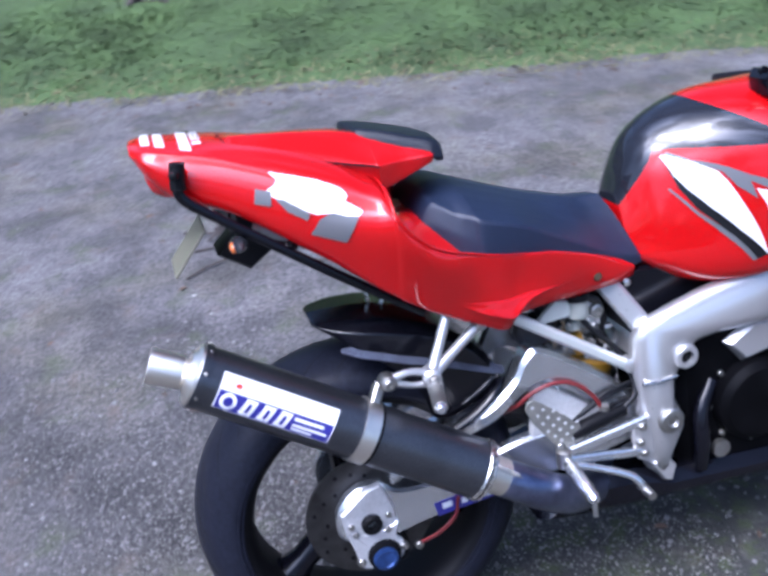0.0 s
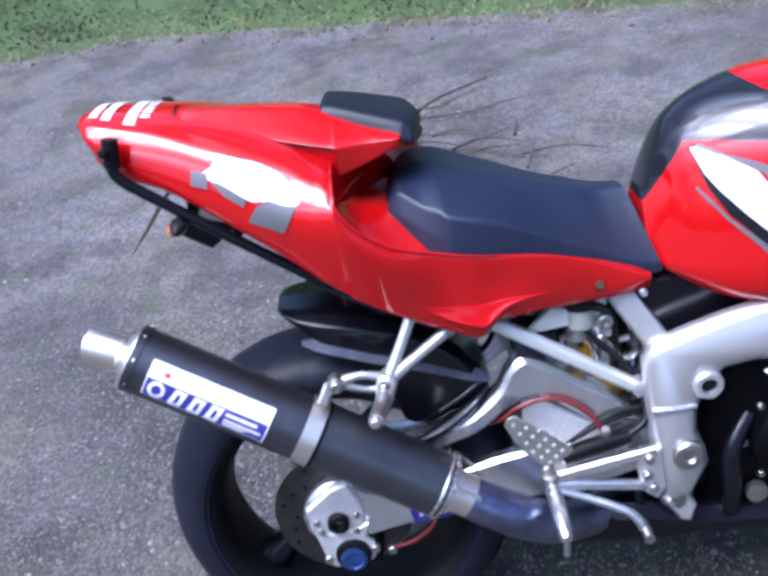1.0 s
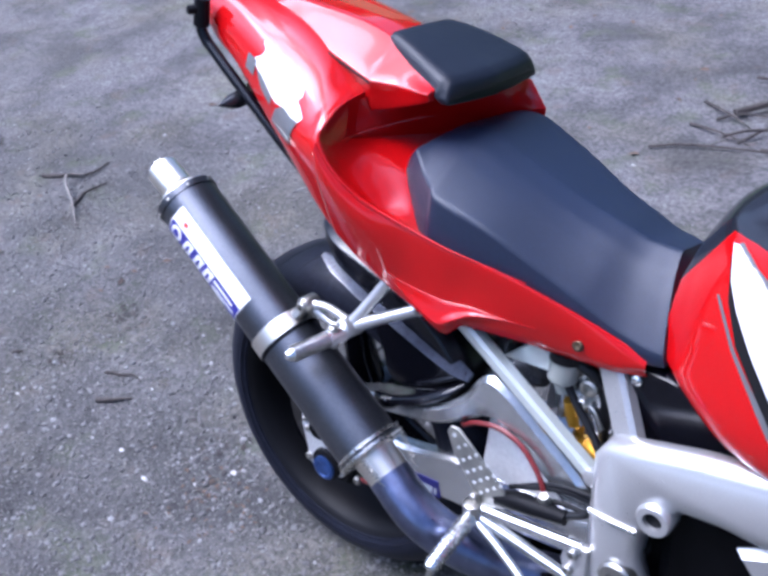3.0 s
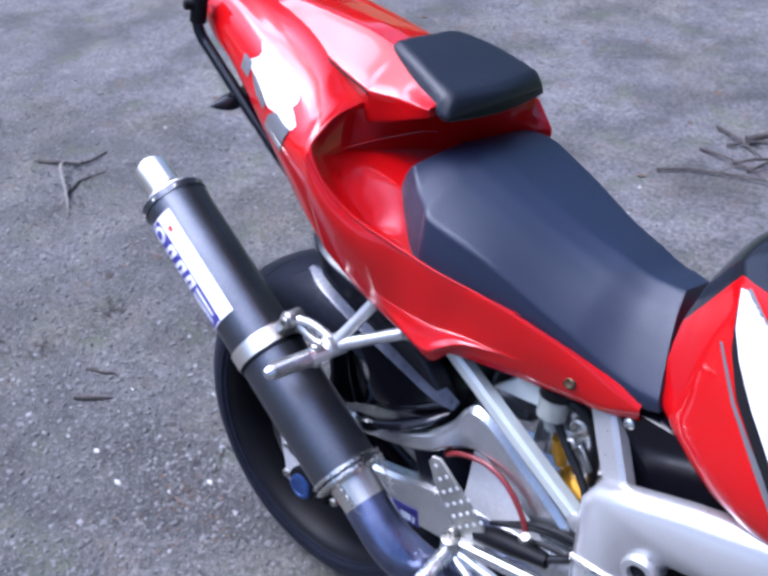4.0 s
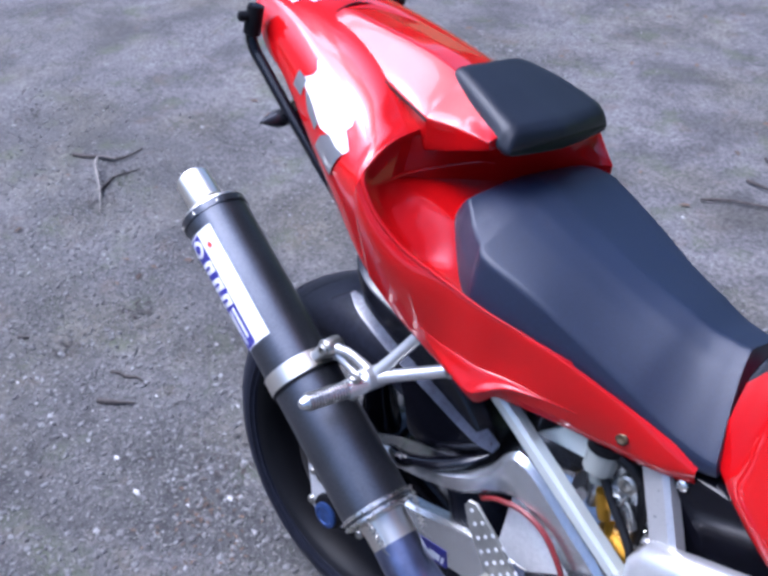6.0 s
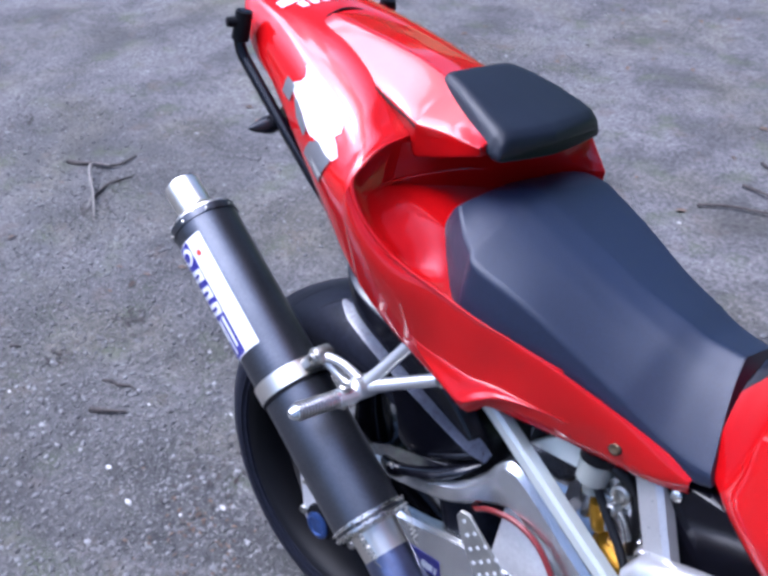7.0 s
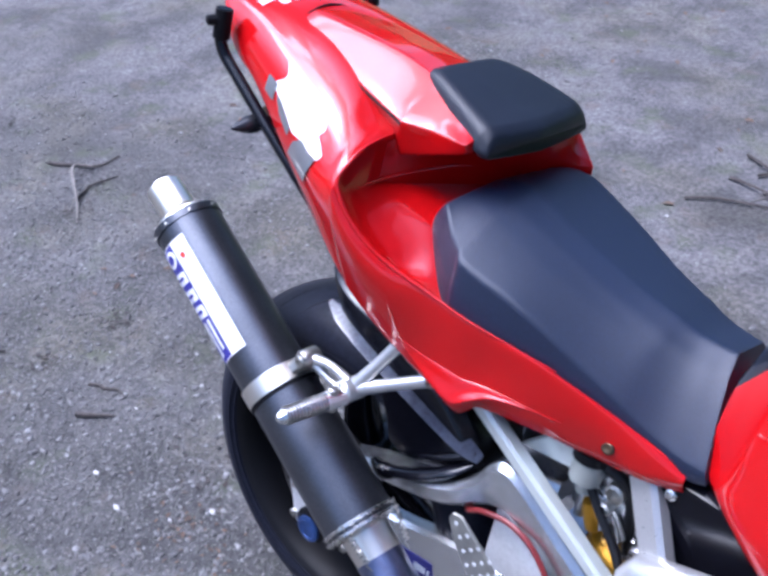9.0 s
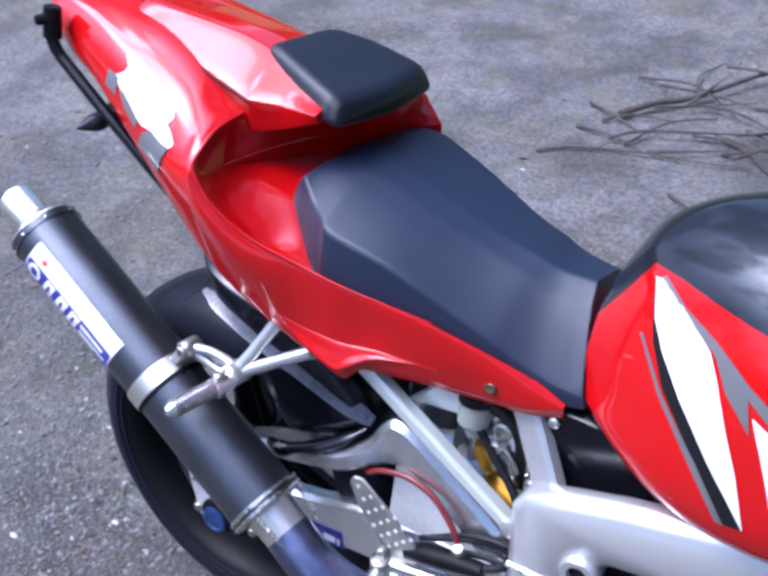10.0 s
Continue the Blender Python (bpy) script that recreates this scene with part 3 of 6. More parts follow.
def build_rear_wheel():
    # three-spoke rim
    rim = turned([(-0.088, 0.234), (-0.085, 0.228), (-0.078, 0.220), (-0.045, 0.210), (0.045, 0.210), (0.078, 0.220), (0.085, 0.228), (0.088, 0.234), (0.083, 0.237), (0.07, 0.226), (0.045, 0.219), (-0.045, 0.219), (-0.07, 0.226), (-0.083, 0.237)], AXLE, (0, 1, 0), 64, close=True)
    wheel = part("rear_wheel", rim, BLACK_MATT, bike, "black three-spoke cast wheel")
    hub = turned([(-0.075, 0.02), (-0.075, 0.045), (-0.05, 0.06), (0.05, 0.06), (0.075, 0.045), (0.075, 0.02)], AXLE, (0, 1, 0), 32)
    part("hub", hub, BLACK_PLASTIC, wheel)
    for k in range(3):
        a = radians(100 + 120 * k)
        d = Vector((math.cos(a), 0, math.sin(a)))
        rings = []
        for t, w, h in ((0.04, 0.04, 0.035), (0.1, 0.028, 0.03), (0.17, 0.026, 0.028), (0.214, 0.04, 0.035)):
            s = Vector((-d.z, 0, d.x))
            rings.append([AXLE + d * t + s * (w * math.cos(q)) + Vector((0, h * math.sin(q), 0)) for q in np.linspace(0, 2 * math.pi, 16, endpoint=False)])
        part("spoke", skin(bmesh.new(), rings), BLACK_PLASTIC, wheel)
    prof = []
    for q in np.linspace(-1, 1, 29):
        y = 0.097 * math.sin(q * 1.4) / math.sin(1.4)
        prof.append((y, 0.250 + 0.064 * ((math.cos(q * 1.4) - math.cos(1.4)) / (1 - math.cos(1.4))) ** 0.85))
    prof = [(-0.078, 0.226), (-0.087, 0.234), (-0.093, 0.241)] + prof + [(0.093, 0.241), (0.087, 0.234), (0.078, 0.226), (0.05, 0.229), (-0.05, 0.229)]
    tyre = part("tyre", turned(prof, AXLE, (0, 1, 0), 96, close=True), RUBBER, wheel, "worn black road tyre")
    for y, r in ((-0.0905, 0.238), (-0.0955, 0.246), (0.0905, 0.238)):
        part("sidewall_ridge", turned([(-0.0012, r - 0.0022), (0.0012, r - 0.0022), (0.0012, r + 0.0022), (-0.0012, r + 0.0022)], AXLE + Vector((0, y, 0)), (0, 1, 0), 96, close=True), RUBBER, tyre)
    # tread grooves, as thin dark bars sunk into the shoulders
    tree = bvh_of(tyre)
    for k in range(26):
        for side in (-1, 1):
            bm = bmesh.new()
            line = []
            for t in np.linspace(0, 1, 6):
                a = 2 * math.pi * (k + 0.25 * side) / 26 + 0.26 * t
                y = side * (0.015 + 0.062 * t)
                d = Vector((math.cos(a), 0, math.sin(a)))
                hit = tree.ray_cast(AXLE + Vector((0, y, 0)) + d * 0.5, -d)
                if hit[0]:
                    line.append(hit[0] - d * 0.0005)
            part("tread_groove", tube(line, [0.0008, 0.0016, 0.0016, 0.0008], 6), BLACK_MATT, tyre)
    disc = turned([(-0.0025, 0.068), (0.0025, 0.068), (0.0025, 0.122), (-0.0025, 0.122)], AXLE + Vector((0, -0.082, 0)), (0, 1, 0), 64, close=True)
    dd = part("brake_disc", disc, DISC, wheel, "rusty steel brake disc")
    for k in range(24):
        a = 2 * math.pi * k / 24
        r = 0.083 + 0.012 * (k % 3)
        p = AXLE + Vector((r * math.cos(a), -0.0848, r * math.sin(a)))
        part("disc_hole", turned([(0, 0.004), (0.0015, 0.0038)], p, (0, -1, 0), 8), BLACK_MATT, dd)
    car = turned([(-0.004, 0.03), (0.004, 0.03), (0.004, 0.072), (-0.004, 0.072)], AXLE + Vector((0, -0.078, 0)), (0, 1, 0), 32, close=True)
    part("disc_carrier", car, BLACK_PLASTIC, wheel)


build_rear_wheel()


def build_swingarm():
    # main beam and upper brace of each side, joined by a bridge in front of the tyre
    arm = None
    for side in (-1, 1):
        y0, y1 = (-0.070, -0.100) if side < 0 else (0.092, 0.122)
        beam = plate([(-0.055, 0.345), (-0.05, 0.29), (0.02, 0.27), (0.12, 0.285), (0.28, 0.30), (0.45, 0.315), (0.58, 0.35), (0.6, 0.40), (0.57, 0.43), (0.45, 0.405), (0.3, 0.395), (0.17, 0.365), (0.07, 0.365), (0.03, 0.39), (-0.02, 0.385)], y0, y1, 0.006, 90)
        ob = part("swingarm" if arm is None else "swingarm_beam", beam, ALU_RAW, bike if arm is None else arm, "brushed aluminium swingarm")
        arm = arm or ob
        brace = plate([(0.055, 0.385), (0.12, 0.418), (0.2, 0.437), (0.262, 0.456), (0.315, 0.492), (0.345, 0.506), (0.375, 0.503), (0.44, 0.452), (0.5, 0.405), (0.535, 0.425), (0.5, 0.475), (0.44, 0.522), (0.38, 0.566), (0.345, 0.580), (0.322, 0.562), (0.30, 0.526), (0.255, 0.492), (0.19, 0.468), (0.12, 0.45), (0.06, 0.42)], side * 0.066, side * 0.114, 0.008, 110)
        part("swingarm_brace", brace, ALU_RAW, arm, "curved aluminium brace")
        web = plate([(0.34, 0.5), (0.36, 0.5), (0.46, 0.425), (0.56, 0.41), (0.45, 0.40), (0.33, 0.39)], side * 0.082, side * 0.098, 0.003)
        part("swingarm_web", web, PANEL, arm, "grey inner panel of the swingarm")
    bridge = plate([(0.36, 0.36), (0.36, 0.44), (0.4, 0.48), (0.46, 0.46), (0.48, 0.38), (0.42, 0.34)], -0.08, 0.08, 0.01)
    part("swingarm_bridge", bridge, ALU_RAW, arm)
    # axle block, nut and adjuster
    part("axle_block", plate([(-0.05, 0.352), (-0.045, 0.3), (-0.02, 0.285), (0.045, 0.29), (0.05, 0.34), (0.03, 0.395), (0.0, 0.39)], -0.092, -0.110, 0.004), CAST, arm)
    part("axle_nut", turned([(0, 0.019), (0.012, 0.019), (0.015, 0.016), (0.015, 0.010), (0.002, 0.008)], (0.002, -0.108, 0.322), (0, -1, 0), 24), BLACK_MATT, arm, "dark hollow axle end")
    for x, z in ((-0.035, 0.325), (0.035, 0.33), (-0.03, 0.306), (0.03, 0.30)):
        bolt(arm, (x, -0.109, z), r=0.006)
    # decal on the right beam
    part("arm_sticker", plate([(0.125, 0.318), (0.252, 0.330), (0.258, 0.299), (0.131, 0.289)], -0.0995, -0.1012, 0.0004), BLUE, arm, "dark blue sticker with white print")
    for x, w in ((0.14, 0.02), (0.178, 0.012), (0.200, 0.010), (0.220, 0.022), (0.245, 0.005)):
        part("print_bar", plate([(x, 0.314), (x + w, 0.315), (x + w, 0.303), (x, 0.302)], -0.1008, -0.1018, 0.0002), WHITE, arm)
    # brake hose along the brace
    part("brake_hose", tube([(0.285, -0.085, 0.455), (0.305, -0.108, 0.476), (0.33, -0.117, 0.497), (0.372, -0.12, 0.508), (0.41, -0.122, 0.498), (0.44, -0.126, 0.472), (0.456, -0.129, 0.445), (0.46, -0.132, 0.42)], 0.004, 10, 40), HOSE_RED, arm, "red braided brake hose")


build_swingarm()


def build_caliper():
    body = plate([(-0.034, 0.274), (-0.029, 0.227), (0.004, 0.214), (0.062, 0.219), (0.070, 0.252), (0.050, 0.280), (0.004, 0.286)], -0.062, -0.108, 0.008)
    cal = part("brake_caliper", body, BLACK_MATT, bike, "black and blue rear brake caliper")
    part("piston_cap", turned([(0, 0.024), (0.006, 0.023), (0.008, 0.017), (0.006, 0.015)], (0.016, -0.118, 0.247), (0, -1, 0), 24), CALIPER, cal, "blue anodised cap")
    for x, z in ((-0.028, 0.246), (0.056, 0.256), (0.084, 0.246)):
        bolt(cal, (x, -0.110 if x < 0.08 else -0.107, z), r=0.008)
    bracket = [(-0.046, 0.322), (-0.036, 0.272), (-0.028, 0.234), (-0.006, 0.226), (0.008, 0.234), (0.032, 0.228), (0.052, 0.237), (0.056, 0.266), (0.044, 0.282), (0.052, 0.31), (0.022, 0.302), (-0.018, 0.302)]
    part("caliper_bracket", plate(bracket, -0.098, -0.1115, 0.003, 60), CAST, cal, "bright cast caliper bracket")
    part("piston_housing", turned([(0, 0.032), (0.008, 0.031), (0.011, 0.026)], (0.016, -0.109, 0.251), (0, -1, 0), 28), BLACK_MATT, cal)
    part("caliper_hose", tube([(0.084, -0.105, 0.248), (0.125, -0.107, 0.258), (0.16, -0.108, 0.285), (0.172, -0.102, 0.32)], 0.0036, 8, 20), HOSE_RED, cal, "red brake hose")


build_caliper()


def build_hugger():
    # skin over the tyre from ahead of it to a raised blunt tip behind the top: flat top, chamfer, deep flank
    sections = []
    for deg, r, w, drop, ch in ((33, 0.335, 0.075, 0.03, 0.018), (37, 0.352, 0.086, 0.05, 0.014), (43, 0.365, 0.094, 0.12, 0.014), (52, 0.376, 0.098, 0.15, 0.014), (63, 0.381, 0.1, 0.115, 0.016), (76, 0.384, 0.1, 0.08, 0.02), (84, 0.385, 0.095, 0.055, 0.018), (90, 0.387, 0.082, 0.03, 0.014), (94.5, 0.389, 0.06, 0.012, 0.007), (96, 0.389, 0.04, 0.009, 0.005)):
        a = radians(deg)
        d = Vector((math.cos(a), 0, math.sin(a)))

        def p(rr, y):
            v = AXLE + d * rr
            return (v.x, y, v.z)
        sections.append([p(r - drop, -w), p(r - ch, -w), p(r - 0.001, -w * 0.76), p(r + 0.003, 0), p(r - 0.001, w * 0.76), p(r - ch, w), p(r - drop, w),
                         p(r - drop, w - 0.004), p(r - ch - 0.001, w - 0.006), p(r - 0.006, w * 0.7), p(r - 0.003, 0), p(r - 0.006, -w * 0.7), p(r - ch - 0.001, -w + 0.006), p(r - drop, -w + 0.004)])
    hug = part("hugger", crisp_loft(sections, 70, 0.003), GLOSS_BLACK, bike, "glossy black rear wheel hugger", angle=25)
    # flat ledge along the shoulder that runs forward to a point, and a thin return edge below it
    rings = []
    for x, y, z, w in ((0.006, -0.090, 0.659, 0.004), (0.034, -0.097, 0.652, 0.011), (0.07, -0.101, 0.641, 0.013), (0.11, -0.102, 0.625, 0.0135), (0.17, -0.101, 0.603, 0.0135), (0.23, -0.097, 0.576, 0.013), (0.27, -0.092, 0.557, 0.012), (0.294, -0.086, 0.545, 0.007)):
        rings.append([(x, y + w, z + 0.55 * w), (x, y - w, z - 0.55 * w), (x, y - w + 0.002, z - 0.55 * w - 0.003), (x, y + w + 0.004, z + 0.3 * w - 0.004)])
    part("hugger_moulding", crisp_loft(rings, 44, 0.001), LEDGE_SHEEN, hug, "black ledge with its sky reflection in a grey base colour")
    part("hugger_return", tube([(0.288, -0.083, 0.546), (0.25, -0.094, 0.524), (0.205, -0.096, 0.500)], [0.006, 0.006, 0.004], 10, 16), GLOSS_BLACK, hug)
    # flange back along the lower front edge
    rim = [(0.286, -0.086, 0.530), (0.262, -0.103, 0.512), (0.225, -0.111, 0.488), (0.18, -0.113, 0.466), (0.14, -0.11, 0.452)]
    part("hugger_flange", tube(rim, [0.006, 0.012, 0.012, 0.010, 0.005], 12, 24, flat=0.6), GLOSS_BLACK, hug)
    bolt(hug, (0.155, -0.116, 0.456), r=0.009)
    part("hugger_lug", tube([(0.13, -0.105, 0.45), (0.155, -0.112, 0.452), (0.18, -0.108, 0.462)], [0.008, 0.014, 0.008], 10, 10), BLACK_PLASTIC, hug)


build_hugger()


def build_frame():
    # right and left spars with the pivot plates
    fr = None
    for side in (-1, 1):
        outline = [(0.528, 0.556), (0.545, 0.586), (0.6, 0.602), (0.66, 0.618), (0.74, 0.634), (0.86, 0.650), (1.02, 0.66), (1.02, 0.54), (0.88, 0.532), (0.78, 0.528), (0.70, 0.53), (0.655, 0.525), (0.627, 0.495), (0.61, 0.462), (0.607, 0.42), (0.62, 0.385), (0.625, 0.355), (0.60, 0.305), (0.59, 0.275), (0.565, 0.265), (0.545, 0.285), (0.535, 0.36), (0.53, 0.47)]
        bm = plate(outline, side * 0.105, side * 0.15, 0.014)
        ob = part("frame" if fr is None else "frame_spar", bm, ALU, bike if fr is None else fr, "silver painted twin-spar frame", angle=50)
        fr = fr or ob
    part("frame_weld", tube([(0.535, -0.151, 0.474), (0.57, -0.152, 0.472), (0.604, -0.151, 0.474)], 0.004, 8, 12), POLISHED, fr)
    part("frame_boss", turned([(-0.02, 0.024), (0.008, 0.024), (0.012, 0.021), (0.012, 0.013), (0.0, 0.012)], (0.624, -0.146, 0.508), (0, -1, 0), 28), ALU, fr)
    part("boss_bolt", turned([(0, 0.012), (0.004, 0.012), (0.005, 0.008)], (0.624, -0.147, 0.508), (0, -1, 0), 16), BLACK_MATT, fr)
    part("pivot_bolt", turned([(-0.01, 0.026), (0.006, 0.026), (0.01, 0.022), (0.011, 0.012), (0.007, 0.008)], (0.588, -0.15, 0.385), (0, -1, 0), 28), STEEL, fr, "steel swingarm pivot bolt")
    part("frame_lug", plate([(0.545, 0.3), (0.57, 0.255), (0.59, 0.25), (0.6, 0.28), (0.58, 0.31)], -0.12, -0.15, 0.005), ALU, fr)
    cross = plate([(0.55, 0.50), (0.57, 0.53), (0.64, 0.54), (0.64, 0.50)], -0.115, 0.115, 0.008)
    part("frame_crossmember", cross, ALU, fr)


build_frame()


def build_subframe():
    up = bar((0.576, -0.116, 0.548), (0.507, -0.074, 0.662), 0.04, 0.026, up=(0, 1, 0.3))
    sf = part("subframe", up, ALU, bike, "silver and grey-green seat subframe")
    part("subframe_upright", bar((0.576, 0.116, 0.548), (0.507, 0.074, 0.662), 0.04, 0.026, up=(0, 1, -0.3)), ALU, sf)
    for side in (-1, 1):
        part("subframe_stay", bar((0.525, side * 0.118, 0.502), (0.27, side * 0.118, 0.682), 0.02, 0.024, up=(0, 1, 0)), OLIVE, sf)
        part("subframe_rail", bar((0.5, side * 0.09, 0.675), (-0.1, side * 0.08, 0.90), 0.02, 0.03, up=(0, 1, 0)), ALU, sf)
        part("stay_end", turned([(-0.014, 0.014), (0.012, 0.014), (0.014, 0.011)], (0.525, side * 0.118, 0.505), (0, side, 0), 18), ALU, sf)
    part("under_tray", plate([(0.5, 0.69), (0.3, 0.70), (0.1, 0.78), (-0.12, 0.90), (-0.12, 0.93), (0.1, 0.84), (0.3, 0.75), (0.5, 0.71)], -0.085, 0.085, 0.004), BLACK_MATT, sf)
    part("gusset", plate([(0.355, 0.612), (0.40, 0.655), (0.455, 0.64), (0.445, 0.618)], -0.085, -0.095, 0.003), OLIVE, sf)


build_subframe()

# red tail unit: stations along x with (half width, z) from the middle over the rim down to the lower edge
TAIL_REAR = [
    (-0.258, [(0, 1.056), (0.02, 1.056), (0.028, 1.055), (0.036, 1.053), (0.042, 1.05), (0.046, 1.045), (0.04, 1.041), (0.03, 1.039)]),
    (-0.24, [(0, 1.06), (0.024, 1.059), (0.042, 1.057), (0.064, 1.053), (0.074, 1.048), (0.084, 1.034), (0.074, 1.014), (0.05, 1.004)]),
    (-0.2, [(0, 1.055), (0.03, 1.054), (0.05, 1.051), (0.077, 1.045), (0.088, 1.038), (0.103, 1.008), (0.098, 0.976), (0.066, 0.964)]),
    (-0.14, [(0, 1.046), (0.036, 1.044), (0.06, 1.04), (0.082, 1.033), (0.1, 1.022), (0.118, 0.985), (0.115, 0.95), (0.08, 0.94)]),
    (-0.03, [(0, 1.015), (0.05, 1.015), (0.085, 1.008), (0.115, 0.993), (0.138, 0.969), (0.155, 0.924), (0.145, 0.872), (0.10, 0.86)]),
    (0.05, [(0, 0.98), (0.056, 0.981), (0.09, 0.978), (0.13, 0.964), (0.16, 0.938), (0.185, 0.89), (0.165, 0.815), (0.157, 0.801)]),
    (0.085, [(0, 0.960), (0.058, 0.96), (0.094, 0.956), (0.142, 0.945), (0.174, 0.925), (0.196, 0.88), (0.166, 0.782), (0.158, 0.768)]),
    (0.1, [(0, 0.952), (0.06, 0.951), (0.098, 0.947), (0.148, 0.938), (0.182, 0.920), (0.202, 0.876), (0.166, 0.771), (0.158, 0.757)]),
    (0.105, [(0, 0.948), (0.06, 0.947), (0.098, 0.943), (0.148, 0.934), (0.183, 0.917), (0.204, 0.873), (0.166, 0.768), (0.158, 0.754)]),
]
TAIL_FRONT = [
    (0.107, [(0, 0.872), (0.06, 0.876), (0.105, 0.884), (0.17, 0.892), (0.196, 0.903), (0.205, 0.870), (0.166, 0.766), (0.158, 0.752)]),
    (0.13, [(0, 0.868), (0.06, 0.872), (0.105, 0.872), (0.167, 0.857), (0.196, 0.866), (0.203, 0.835), (0.164, 0.747), (0.156, 0.733)]),
    (0.16, [(0, 0.862), (0.06, 0.864), (0.105, 0.858), (0.160, 0.829), (0.188, 0.838), (0.196, 0.808), (0.162, 0.727), (0.154, 0.712)]),
    (0.19, [(0, 0.853), (0.06, 0.853), (0.105, 0.841), (0.154, 0.807), (0.180, 0.820), (0.187, 0.787), (0.160, 0.710), (0.152, 0.695)]),
    (0.215, [(0, 0.835), (0.06, 0.832), (0.108, 0.82), (0.149, 0.795), (0.173, 0.806), (0.177, 0.768), (0.158, 0.697), (0.150, 0.681)]),
    (0.24, [(0, 0.80), (0.06, 0.80), (0.115, 0.795), (0.146, 0.776), (0.166, 0.790), (0.167, 0.750), (0.157, 0.686), (0.149, 0.669)]),
    (0.288, [(0, 0.775), (0.06, 0.775), (0.12, 0.772), (0.142, 0.76), (0.157, 0.772), (0.156, 0.728), (0.155, 0.667), (0.147, 0.648)]),
    (0.318, [(0, 0.765), (0.06, 0.765), (0.118, 0.765), (0.138, 0.755), (0.151, 0.764), (0.147, 0.722), (0.149, 0.688), (0.141, 0.669)]),
    (0.37, [(0, 0.745), (0.06, 0.748), (0.11, 0.75), (0.131, 0.748), (0.142, 0.756), (0.141, 0.724), (0.139, 0.690), (0.132, 0.670)]),
    (0.45, [(0, 0.715), (0.05, 0.718), (0.09, 0.72), (0.112, 0.727), (0.122, 0.735), (0.124, 0.71), (0.117, 0.675), (0.109, 0.661)]),
    (0.52, [(0, 0.695), (0.04, 0.698), (0.075, 0.7), (0.092, 0.705), (0.101, 0.71), (0.107, 0.698), (0.107, 0.674), (0.099, 0.660)]),
    (0.56, [(0, 0.682), (0.04, 0.683), (0.07, 0.683), (0.08, 0.686), (0.088, 0.688), (0.095, 0.684), (0.095, 0.677), (0.087, 0.663)]),
]


def rim_lift(x):
    # the rim stands higher beside the seat than a straight run would
    return float(np.interp(x, [0.19, 0.225, 0.26, 0.37, 0.45, 0.51], [0, 0.008, 0.013, 0.012, 0.006, 0]))


